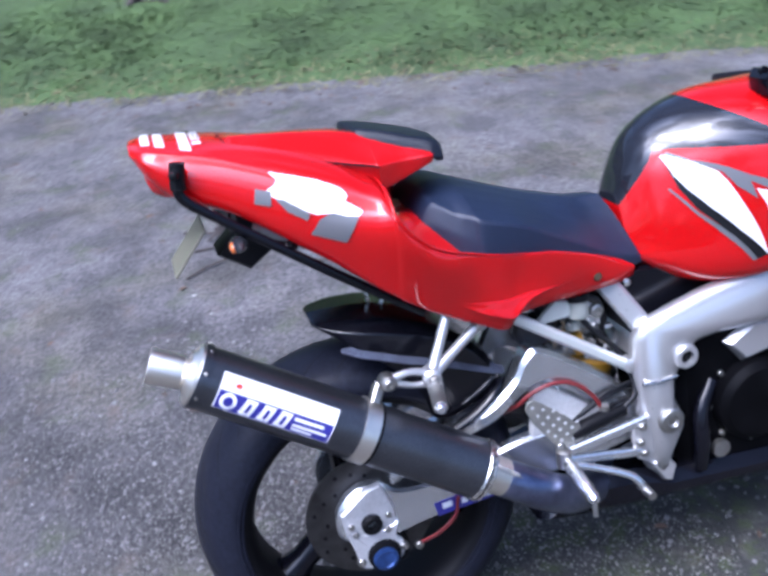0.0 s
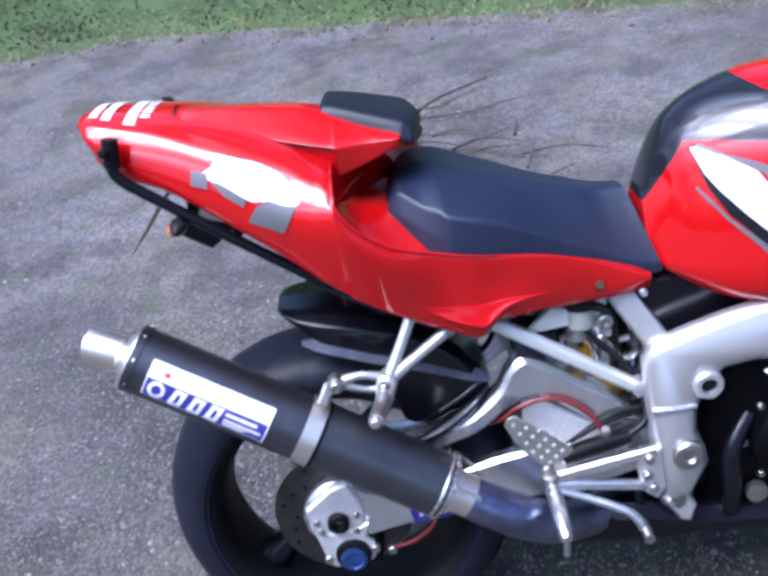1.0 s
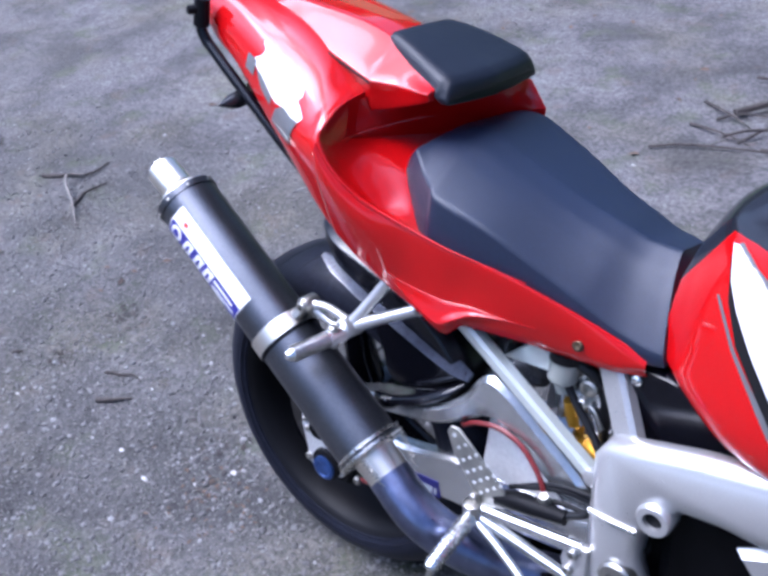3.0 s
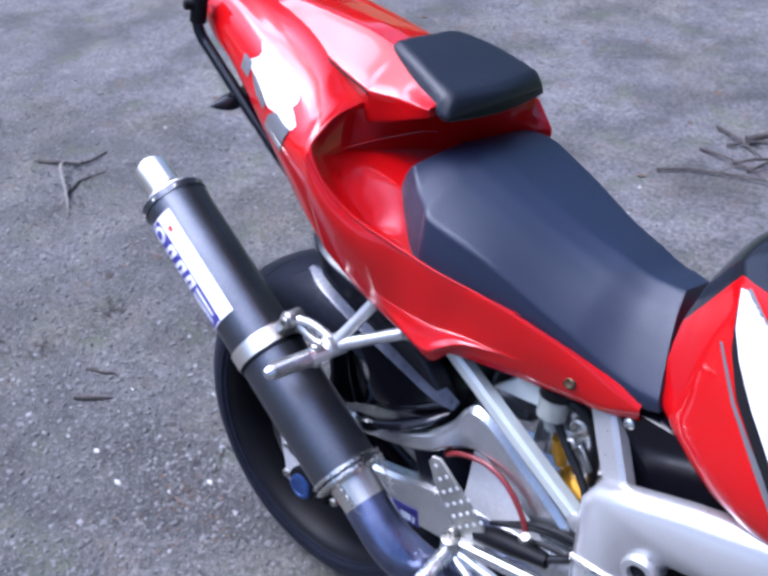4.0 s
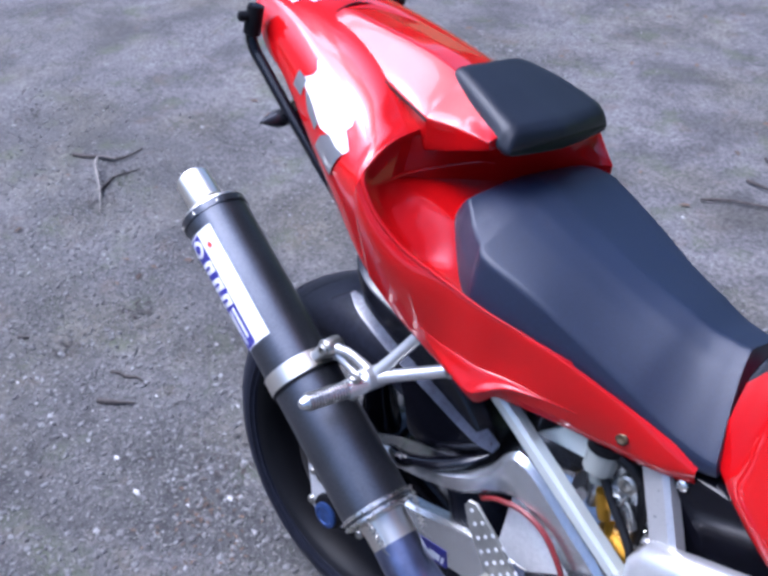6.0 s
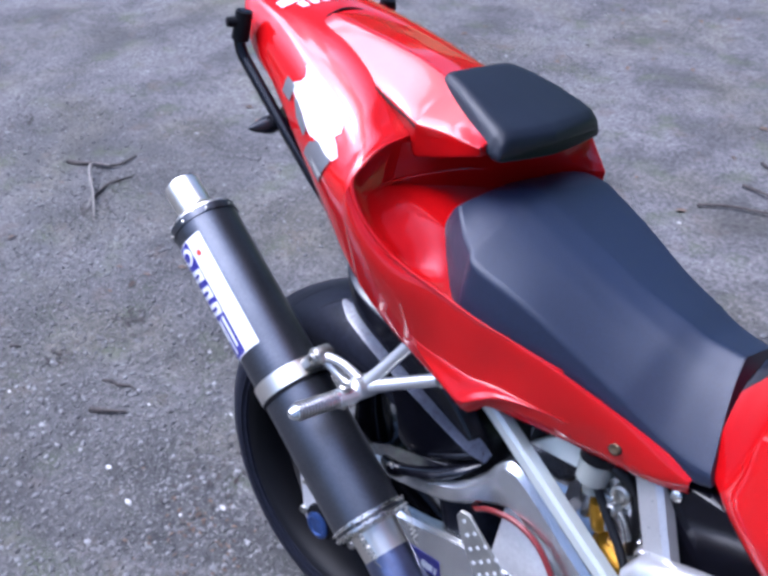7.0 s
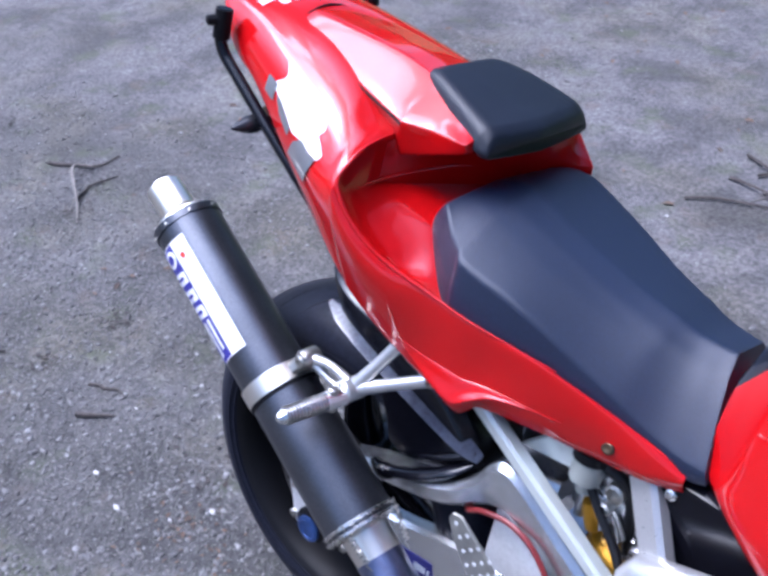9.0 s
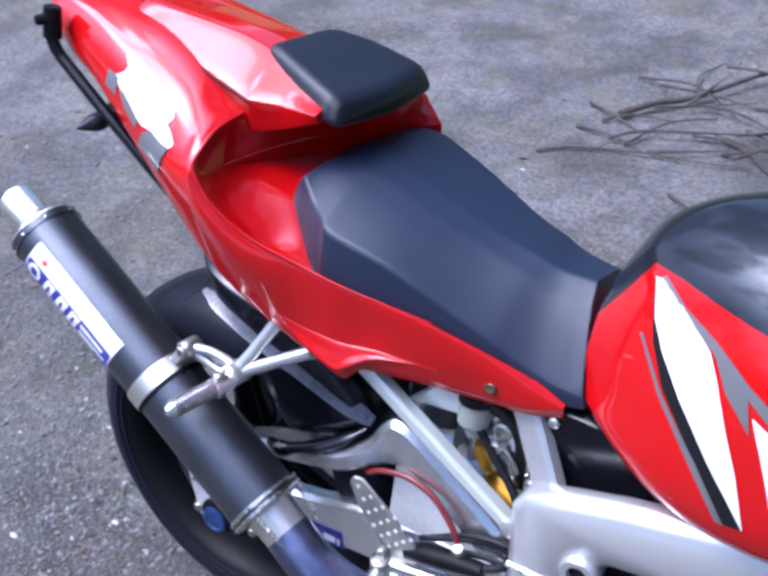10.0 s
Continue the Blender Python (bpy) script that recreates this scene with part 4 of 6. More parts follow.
def build_tail():
    n_out = 90
    grid = []
    # two skins that meet at the wall of the seat well
    for stations, along in ((TAIL_REAR, 70), (TAIL_FRONT, 80)):
        rings = []
        for x, pts in stations:
            pts = [(w, z + rim_lift(x) * (0, 0, 0, 0.9, 1, 0.35, 0, 0)[i]) for i, (w, z) in enumerate(pts)]
            tuck = 0.009 * math.exp(-((x - 0.14) / 0.07) ** 2)
            pts = pts[:6] + [(w + tuck, z + 0.4 * tuck) for w, z in pts[6:]]
            dip = 0.03 if stations is TAIL_FRONT else 0.0
            k = math.exp(-((x - 0.18) / 0.08) ** 2)
            wide = 0.03 * min(max((x + 0.24) / 0.12, 0), 1) * min(max((0.5 - x) / 0.25, 0), 1)
            left = [(x, w + (0.02 * k + wide if w > 0.13 else wide * w / 0.13), z + (0.018 * k if w > 0.13 and i != 2 else 0) - (dip * k if i in (1, 2) else 0)) for i, (w, z) in enumerate(pts[1:])]
            rings.append(spline([(x, -w, z) for w, z in pts[1:]][::-1] + [(x, 0, pts[0][1])] + left, n_out))
        xs = [x for x, _ in stations]
        at = np.linspace(xs[0], xs[-1], along)
        cols = [(glide(xs, [r[j][1] for r in rings], at), glide(xs, [r[j][2] for r in rings], at)) for j in range(n_out)]
        grid += [[Vector((at[i], cols[j][0][i], cols[j][1][i])) for j in range(n_out)] for i in range(along)]
    # even out the lower flanks where the skins meet
    for j in list(range(0, 15)) + list(range(n_out - 15, n_out)):
        edge = min(j, n_out - 1 - j)
        share = 1.0 if edge < 9 else (15 - edge) / 6
        for _ in range(40):
            col = [g[j].copy() for g in grid]
            for i in range(1, len(grid) - 1):
                if 0.02 < grid[i][j].x < 0.225:
                    mean = (col[i - 1] + col[i] * 2 + col[i + 1]) / 4
                    grid[i][j].y += (mean.y - col[i].y) * share
                    grid[i][j].z += (mean.z - col[i].z) * share
    bm = skin(bmesh.new(), grid, closed=False, caps=False)
    bmesh.ops.recalc_face_normals(bm, faces=bm.faces)
    bmesh.ops.solidify(bm, geom=bm.faces[:], thickness=0.003)
    tail = part("tail_cowl", bm, RED, bike, "glossy red tail fairing", angle=40)
    tree = bvh_of(tail)
    hole = tree.ray_cast(Vector((0.476, -0.4, 0.690)), Vector((0, 1, 0)))[0]
    part("bolt_recess", turned([(-0.004, 0.0085), (0.0008, 0.0085), (0.0012, 0.0075)], hole, (0, -1, 0.15), 20), BLACK_MATT, tail)
    part("cover_bolt", turned([(-0.002, 0.0074), (0.0018, 0.0074), (0.003, 0.0055), (0.0018, 0.002)], hole + Vector((0, 0.0005, 0)), (0, -1, 0.15), 16), BRASS, tail, "dull brass bolt")
    rim = [(0.1075, -0.100, 0.945), (0.1075, -0.148, 0.938), (0.1075, -0.180, 0.921), (0.109, -0.1965, 0.903), (0.13, -0.1965, 0.868), (0.16, -0.1885, 0.8395), (0.19, -0.1805, 0.8215), (0.24, -0.1665, 0.7915), (0.288, -0.1575, 0.7735), (0.34, -0.146, 0.762), (0.40, -0.128, 0.7485)]
    rim = [(x, y, z + rim_lift(x)) for x, y, z in rim]
    part("rim_bead", tube(rim, [0.0015, 0.003, 0.003, 0.003, 0.003, 0.0025, 0.0015, 0.0008], 10, 60), RED, tail, "rolled red edge of the seat well")
    # the lower edge flares out into a lip in front of the footrest hanger
    rings = []
    for x, w, z0, z1 in ((0.205, 0.0, 0.726, 0.720), (0.23, 0.005, 0.717, 0.703), (0.262, 0.011, 0.711, 0.688), (0.292, 0.014, 0.706, 0.678), (0.312, 0.012, 0.706, 0.687), (0.335, 0.007, 0.706, 0.697), (0.375, 0.002, 0.703, 0.700), (0.42, 0.0, 0.699, 0.697)):
        hit = tree.ray_cast(Vector((x, -0.5, z0)), Vector((0, 1, 0)))[0].y
        low = tree.ray_cast(Vector((x, -0.5, z1)), Vector((0, 1, 0)))[0].y
        foot = max(z1 - 0.6 * w, 0.66)
        under = tree.ray_cast(Vector((x, -0.5, foot)), Vector((0, 1, 0)))[0]
        rings.append([(x, hit - 0.0006, z0), (x, hit * 0.45 + low * 0.55 - w * 0.52, z0 * 0.45 + z1 * 0.55), (x, low - w, z1), (x, low - w + 0.001, z1 - 0.003), (x, (under.y if under else low) + 0.002, foot), (x, hit + 0.006, (z0 + z1) / 2)])
    part("lower_lip", loft([[Vector(p) for p in r] for r in rings], 48, 30), RED, tail, "flared red lower edge", angle=70)
    # raised seat hump: flat top, flat flanks, cut off in front

    def hump_ring(x, zt, hr, zr, hs, zs, hb, zb, dy=0.006):
        r = [(x, dy - hr, zr), (x, dy - hs, zs), (x, dy - hb, zb), (x, dy + hb, zb), (x, dy + hs, zs), (x, dy + hr, zr), (x, dy, zt)]
        return r
    hump = crisp_loft([hump_ring(*q) for q in (
        (-0.112, 1.040, 0.035, 1.039, 0.05, 1.033, 0.048, 1.015), (-0.10, 1.046, 0.046, 1.043, 0.066, 1.031, 0.062, 1.01), (-0.05, 1.040, 0.046, 1.037, 0.078, 1.013, 0.072, 0.99),
        (0.0, 1.034, 0.044, 1.030, 0.088, 0.996, 0.082, 0.975), (0.06, 1.025, 0.041, 1.020, 0.098, 0.978, 0.092, 0.945), (0.1, 1.014, 0.041, 1.009, 0.104, 0.967, 0.098, 0.927),
        (0.114, 1.010, 0.042, 1.005, 0.106, 0.964, 0.101, 0.92), (0.12, 1.008, 0.043, 1.003, 0.107, 0.963, 0.101, 0.919), (0.16, 0.994, 0.053, 0.990, 0.097, 0.961, 0.094, 0.93), (0.207, 0.976, 0.066, 0.970, 0.1, 0.960, 0.095, 0.946), (0.212, 0.968, 0.065, 0.963, 0.094, 0.96, 0.09, 0.95))], 90, 0.003)
    for v in hump.verts:
        v.co.z -= 0.18 * max(v.co.y + 0.035, 0)
        v.co.y *= 1.4 if v.co.y > 0 else 1.0
    part("seat_hump", hump, RED, tail, "glossy red passenger seat hump", angle=30)
    seam = [(-0.112, 0.05, 1.034), (-0.118, 0.0, 1.043), (-0.112, -0.045, 1.036), (-0.10, -0.062, 1.0285), (-0.05, -0.074, 1.011), (0.0, -0.0845, 0.994), (0.06, -0.0945, 0.976), (0.1, -0.1005, 0.966), (0.118, -0.103, 0.96)]
    part("seam", tube(seam, 0.0016, 6, 40), BLACK_MATT, tail, "dark panel gap")
    # wall and floor of the seat well under the hump
    lip = [(0.099, -0.182, 0.905), (0.1, -0.15, 0.925), (0.109, -0.098, 0.937), (0.148, -0.03, 0.946), (0.182, 0.04, 0.948), (0.2, 0.12, 0.938), (0.21, 0.168, 0.92)]
    heel = [(0.1, -0.18, 0.88), (0.102, -0.15, 0.888), (0.112, -0.10, 0.890), (0.137, -0.02, 0.891), (0.168, 0.04, 0.886), (0.195, 0.115, 0.882), (0.238, 0.17, 0.88)]
    lip, heel = (spline(line, 48) for line in (lip, heel))
    rows = [[Vector(a).lerp(Vector(b), t) for a, b in zip(lip, heel)] for t in np.linspace(0, 1, 7)]
    rows += [[Vector((b[0] - 0.004 * t, b[1], b[2] - 0.06 * t)) for b in heel] for t in (0.3, 0.6, 1)]
    wm = skin(bmesh.new(), rows, closed=False, caps=False)
    bmesh.ops.recalc_face_normals(wm, faces=wm.faces)
    bmesh.ops.solidify(wm, geom=wm.faces[:], thickness=0.002)
    part("seat_well", wm, RED, tail, "glossy red wall behind the seat", angle=18)
    fillet = [(0.104, -0.166, 0.8835), (0.1055, -0.15, 0.886), (0.113, -0.10, 0.8905), (0.137, -0.02, 0.8925), (0.152, 0.01, 0.891)]
    part("well_fillet", tube(fillet, [0.0008, 0.002, 0.0018, 0.0008], 8, 30), RED, tail)
    part("tail_light", loft([half(-0.246, [(0, 1.03), (0.04, 1.028), (0.046, 1.02), (0, 1.01)]), half(-0.236, [(0, 1.016), (0.055, 1.012), (0.058, 0.985), (0, 0.972)]), half(-0.195, [(0, 0.985), (0.055, 0.98), (0.055, 0.962), (0, 0.955)])], 12, 30), TAIL_RED, tail, "red tail light lens")
    decal("wall_sticker", [(0.176, 0.045), (0.182, 0.046), (0.19, 0.062), (0.188, 0.08), (0.181, 0.078), (0.183, 0.062)], tree, GREY, tail, "worn pale sticker", ray=(0, 0, -1), level=1.2)
    return tail, tree


TAIL_OB, TAIL_TREE = build_tail()


def build_pads():
    def pad_ring(x, zt, ht, hb, zb, dy=0.010, crown=0.001):
        return [(x, dy - ht, zt), (x, dy - hb, zb), (x, dy + hb, zb), (x, dy + ht, zt), (x, dy, zt + crown)]
    pad = crisp_loft([pad_ring(*q) for q in (
        (0.096, 1.004, 0.036, 0.042, 0.996), (0.1, 1.011, 0.044, 0.052, 0.992), (0.11, 1.014, 0.048, 0.057, 0.988), (0.15, 1.004, 0.06, 0.071, 0.974), (0.2, 0.989, 0.074, 0.086, 0.956),
        (0.228, 0.981, 0.080, 0.094, 0.950), (0.238, 0.977, 0.081, 0.094, 0.944), (0.247, 0.970, 0.082, 0.093, 0.943), (0.251, 0.961, 0.082, 0.091, 0.944))], 44, 0.011)
    for v in pad.verts:
        # the front edge is bowed, and the pad sits a little askew
        f = min(max((v.co.x - 0.1) / 0.15, 0), 1)
        v.co.x += 0.06 * min(v.co.y - 0.014, 0) * f - 0.10 * max(v.co.y - 0.014, 0) * f - 0.009 * f * ((v.co.y - 0.02) / 0.09) ** 2 - 0.002 * f
        if v.co.y > 0.02:
            v.co.y = 0.02 + (v.co.y - 0.02) * (2.3 - 0.8 * f)
        v.co.z -= 0.03 * (v.co.y + 0.05)
    part("passenger_pad", pad, PAD_VINYL, bike, "black vinyl passenger pad", angle=50)

    # rider's seat: a top rounded over to a short upright side; the rear corner is cut by a flat facet
    def left(x, zt, ht, zm, hs, hb, zb):
        k = 1 + 0.12 * min(max((x - 0.2) / 0.1, 0), 1) - float(np.interp(x, [0.3, 0.4, 0.48, 0.56], [0, 0.09, 0.09, 0.02]))
        return [(x, hb * k, zb), (x, hs * 1.02 * k, zm), (x, (ht + (hs - ht) * 0.6) * k, zt - 0.012)]

    def seat_ring(x, zt, ye, ze, hs, zm, hb, zb, old):
        top = [(x, -ye * f, zt + (ze - zt) * f ** (1.8 - 0.45 * min(max((x - 0.34) / 0.2, 0), 1))) for f in (0, 0.3, 0.55, 0.75, 0.9, 1)]
        return top + [(x, -(ye + hs * 1.2) / 2.2, (ze + zm * 1.2) / 2.2), (x, -hs, zm), (x, -hb, zb)] + left(x, zt, *old)
    rings = [seat_ring(*q) for q in (
        (0.172, 0.85, 0.083, 0.846, 0.089, 0.84, 0.095, 0.78, (0.085, 0.845, 0.091, 0.095, 0.78)),
        (0.18, 0.867, 0.090, 0.863, 0.099, 0.847, 0.105, 0.78, (0.096, 0.848, 0.102, 0.105, 0.78)),
        (0.196, 0.887, 0.097, 0.881, 0.111, 0.846, 0.118, 0.774, (0.107, 0.838, 0.115, 0.118, 0.774)),
        (0.212, 0.895, 0.109, 0.873, 0.122, 0.837, 0.128, 0.772, (0.116, 0.824, 0.124, 0.128, 0.772)),
        (0.23, 0.897, 0.123, 0.861, 0.134, 0.825, 0.138, 0.77, (0.121, 0.806, 0.134, 0.138, 0.77)),
        (0.25, 0.894, 0.136, 0.855, 0.143, 0.818, 0.147, 0.77, (0.112, 0.802, 0.143, 0.147, 0.77)),
        (0.27, 0.887, 0.147, 0.845, 0.151, 0.808, 0.153, 0.772, (0.096, 0.805, 0.153, 0.158, 0.772)),
        (0.34, 0.858, 0.138, 0.820, 0.141, 0.790, 0.142, 0.752, (0.078, 0.787, 0.149, 0.153, 0.752)),
        (0.43, 0.825, 0.115, 0.768, 0.118, 0.748, 0.119, 0.722, (0.064, 0.752, 0.126, 0.131, 0.722)),
        (0.51, 0.806, 0.098, 0.724, 0.100, 0.714, 0.100, 0.698, (0.052, 0.729, 0.101, 0.109, 0.698)),
        (0.556, 0.803, 0.092, 0.706, 0.093, 0.699, 0.092, 0.682, (0.044, 0.72, 0.086, 0.093, 0.682)),
        (0.580, 0.802, 0.088, 0.702, 0.089, 0.696, 0.086, 0.682, (0.042, 0.715, 0.079, 0.085, 0.682)))]
    seat = crisp_loft(rings, 84, 0.006)
    for v in seat.verts:
        v.co.x -= 0.30 * max(v.co.z - 0.69, 0) * min(max((v.co.x - 0.47) / 0.1, 0), 1)
    part("rider_seat", seat, VINYL, bike, "black grained vinyl rider seat", angle=60)


build_pads()

TANK = [
    (0.565, [(0, 0.80), (0.035, 0.79), (0.056, 0.75), (0.064, 0.71), (0.062, 0.69), (0, 0.68)]),
    (0.585, [(0, 0.853), (0.04, 0.838), (0.066, 0.785), (0.080, 0.72), (0.078, 0.683), (0, 0.675)]),
    (0.619, [(0, 0.906), (0.052, 0.885), (0.088, 0.82), (0.106, 0.73), (0.1, 0.665), (0, 0.65)]),
    (0.68, [(0, 0.942), (0.07, 0.915), (0.115, 0.85), (0.138, 0.74), (0.128, 0.64), (0, 0.62)]),
    (0.76, [(0, 0.958), (0.095, 0.932), (0.15, 0.86), (0.17, 0.75), (0.15, 0.632), (0, 0.62)]),
    (0.86, [(0, 0.96), (0.11, 0.935), (0.178, 0.865), (0.192, 0.76), (0.165, 0.645), (0, 0.63)]),
    (0.98, [(0, 0.955), (0.11, 0.935), (0.175, 0.87), (0.19, 0.77), (0.165, 0.66), (0, 0.64)]),
    (1.04, [(0, 0.93), (0.09, 0.915), (0.15, 0.86), (0.165, 0.77), (0.15, 0.68), (0, 0.66)]),
]


def tank_material():
    """Red lacquer below, black above, divided along the painted line of the tank."""
    m = mat("tank_lacquer", (0.37, 0.0012, 0.0015), 0.4, coat=1.0, coat_rough=0.05, spec=0.02)
    nt = m.node_tree
    b = nt.nodes["Principled BSDF"]
    tc = nt.nodes.new("ShaderNodeTexCoord")
    sep = nt.nodes.new("ShaderNodeSeparateXYZ")
    nt.links.new(tc.outputs["Object"], sep.inputs[0])

    def op(kind, a, c):
        n = nt.nodes.new("ShaderNodeMath")
        n.operation = kind
        for i, v in enumerate((a, c)):
            if isinstance(v, (int, float)):
                n.inputs[i].default_value = v
            else:
                nt.links.new(v, n.inputs[i])
        return n.outputs[0]

    x, z = sep.outputs["X"], sep.outputs["Z"]
    rise = op("ADD", op("MULTIPLY", op("SUBTRACT", x, 0.561), 1.55), 0.778)
    dip = op("SUBTRACT", 0.880, op("MULTIPLY", op("ABSOLUTE", op("SUBTRACT", x, 0.66), 0), 0.06))
    line = op("MINIMUM", rise, dip)
    front = op("ADD", op("MULTIPLY", op("SUBTRACT", x, 0.715), -0.6), 0.955)
    black = op("MULTIPLY", op("GREATER_THAN", z, line), op("LESS_THAN", z, op("MAXIMUM", front, 0.0)))
    mix = nt.nodes.new("ShaderNodeMix")
    mix.data_type = "RGBA"
    mix.inputs[6].default_value, mix.inputs[7].default_value = (0.37, 0.0012, 0.0015, 1), (0.010, 0.011, 0.015, 1)
    nt.links.new(black, mix.inputs["Factor"])
    nt.links.new(mix.outputs[2], b.inputs["Base Color"])
    return m


def build_tank():
    tank = part("fuel_tank", loft([half(x, p) for x, p in TANK], 60, 64), tank_material(), bike, "red and black lacquered fuel tank with white flashes")
    tree = bvh_of(tank)
    side = dict(ray=(-0.12, 0.829, -0.546), level=-0.14)
    decal("flash_edge", [(0.640, 0.902), (0.650, 0.861), (0.664, 0.826), (0.691, 0.777), (0.729, 0.719), (0.776, 0.655), (0.758, 0.653), (0.707, 0.728), (0.672, 0.782), (0.652, 0.834)], tree, BLACK, tank, "black edge of the flash", lift=0.0008, **side)
    decal("white_flash", [(0.641, 0.911), (0.650, 0.861), (0.664, 0.826), (0.691, 0.777), (0.729, 0.719), (0.776, 0.655), (0.758, 0.713), (0.739, 0.761), (0.721, 0.813), (0.710, 0.840), (0.679, 0.877), (0.648, 0.910)], tree, WHITE, tank, "white pointed flash", lift=0.0014, **side)
    decal("grey_line", [(0.647, 0.911), (0.652, 0.914), (0.678, 0.882), (0.712, 0.855), (0.753, 0.814), (0.773, 0.799), (0.80, 0.775), (0.80, 0.752), (0.778, 0.778), (0.752, 0.802), (0.760, 0.764), (0.732, 0.800), (0.717, 0.834), (0.712, 0.841), (0.680, 0.872)], tree, GREY, tank, "grey pinstripe", lift=0.0014, **side)
    decal("grey_line", [(0.637, 0.840), (0.640, 0.841), (0.673, 0.776), (0.721, 0.709), (0.758, 0.653), (0.750, 0.653), (0.711, 0.710), (0.669, 0.774)], tree, GREY, tank, "grey pinstripe", lift=0.0014, **side)
    decal("white_flash", [(0.759, 0.784), (0.779, 0.772), (0.83, 0.72), (0.85, 0.66), (0.805, 0.658), (0.786, 0.714)], tree, WHITE, tank, "white pointed flash", lift=0.0014, **side)
    return tank


build_tank()


# ---- exhaust ----
CAN_A, CAN_B = Vector((-0.237, -0.160, 0.711)), Vector((0.194, -0.195, 0.423))
CAN_D = (CAN_B - CAN_A).normalized()
CAN_L = (CAN_B - CAN_A).length
CAN_R = 0.052
# side of the can that faces outwards, and its top
CAN_OUT = (Vector((0, -1, 0.12)) - CAN_D * CAN_D.dot(Vector((0, -1, 0.12)))).normalized()
CAN_UP = CAN_OUT.cross(CAN_D)
if CAN_UP.z < 0:
    CAN_UP = -CAN_UP


def on_can(t, deg, r=CAN_R):
    """A place on the can: t metres from its rear end, deg degrees up from its outer side."""
    a = radians(deg)
    return CAN_A + CAN_D * t + (CAN_OUT * math.cos(a) + CAN_UP * math.sin(a)) * r


def wrap(name, t0, t1, d0, d1, material, parent, label="", r=CAN_R + 0.001, corner=0.0):
    bm = bmesh.new()
    na = max(2, int(abs(d1 - d0) / 6))
    nl = max(1, int(abs(t1 - t0) / 0.02))
    rings = [[on_can(t, d, r) for d in np.linspace(d0, d1, na + 1)] for t in np.linspace(t0, t1, nl + 1)]
    skin(bm, rings, closed=False, caps=False)
    return part(name, bm, material, parent, label)


def wrap_shape(name, outline, material, parent, r=CAN_R + 0.0018):
    """A flat shape of (t, degrees) points, laid round the can."""
    bm = bmesh.new()
    vs = [bm.verts.new((t * 1000, d, 0)) for t, d in outline]
    bm.faces.new(vs)
    bmesh.ops.triangulate(bm, faces=bm.faces[:])
    lo, hi = min(d for _, d in outline), max(d for _, d in outline)
    for c in np.arange(lo + 5, hi, 5):
        bmesh.ops.bisect_plane(bm, geom=bm.verts[:] + bm.edges[:] + bm.faces[:], plane_co=(0, c, 0), plane_no=(0, 1, 0))
    for v in bm.verts:
        v.co = on_can(v.co.x / 1000, v.co.y, r)
    return part(name, bm, material, parent)


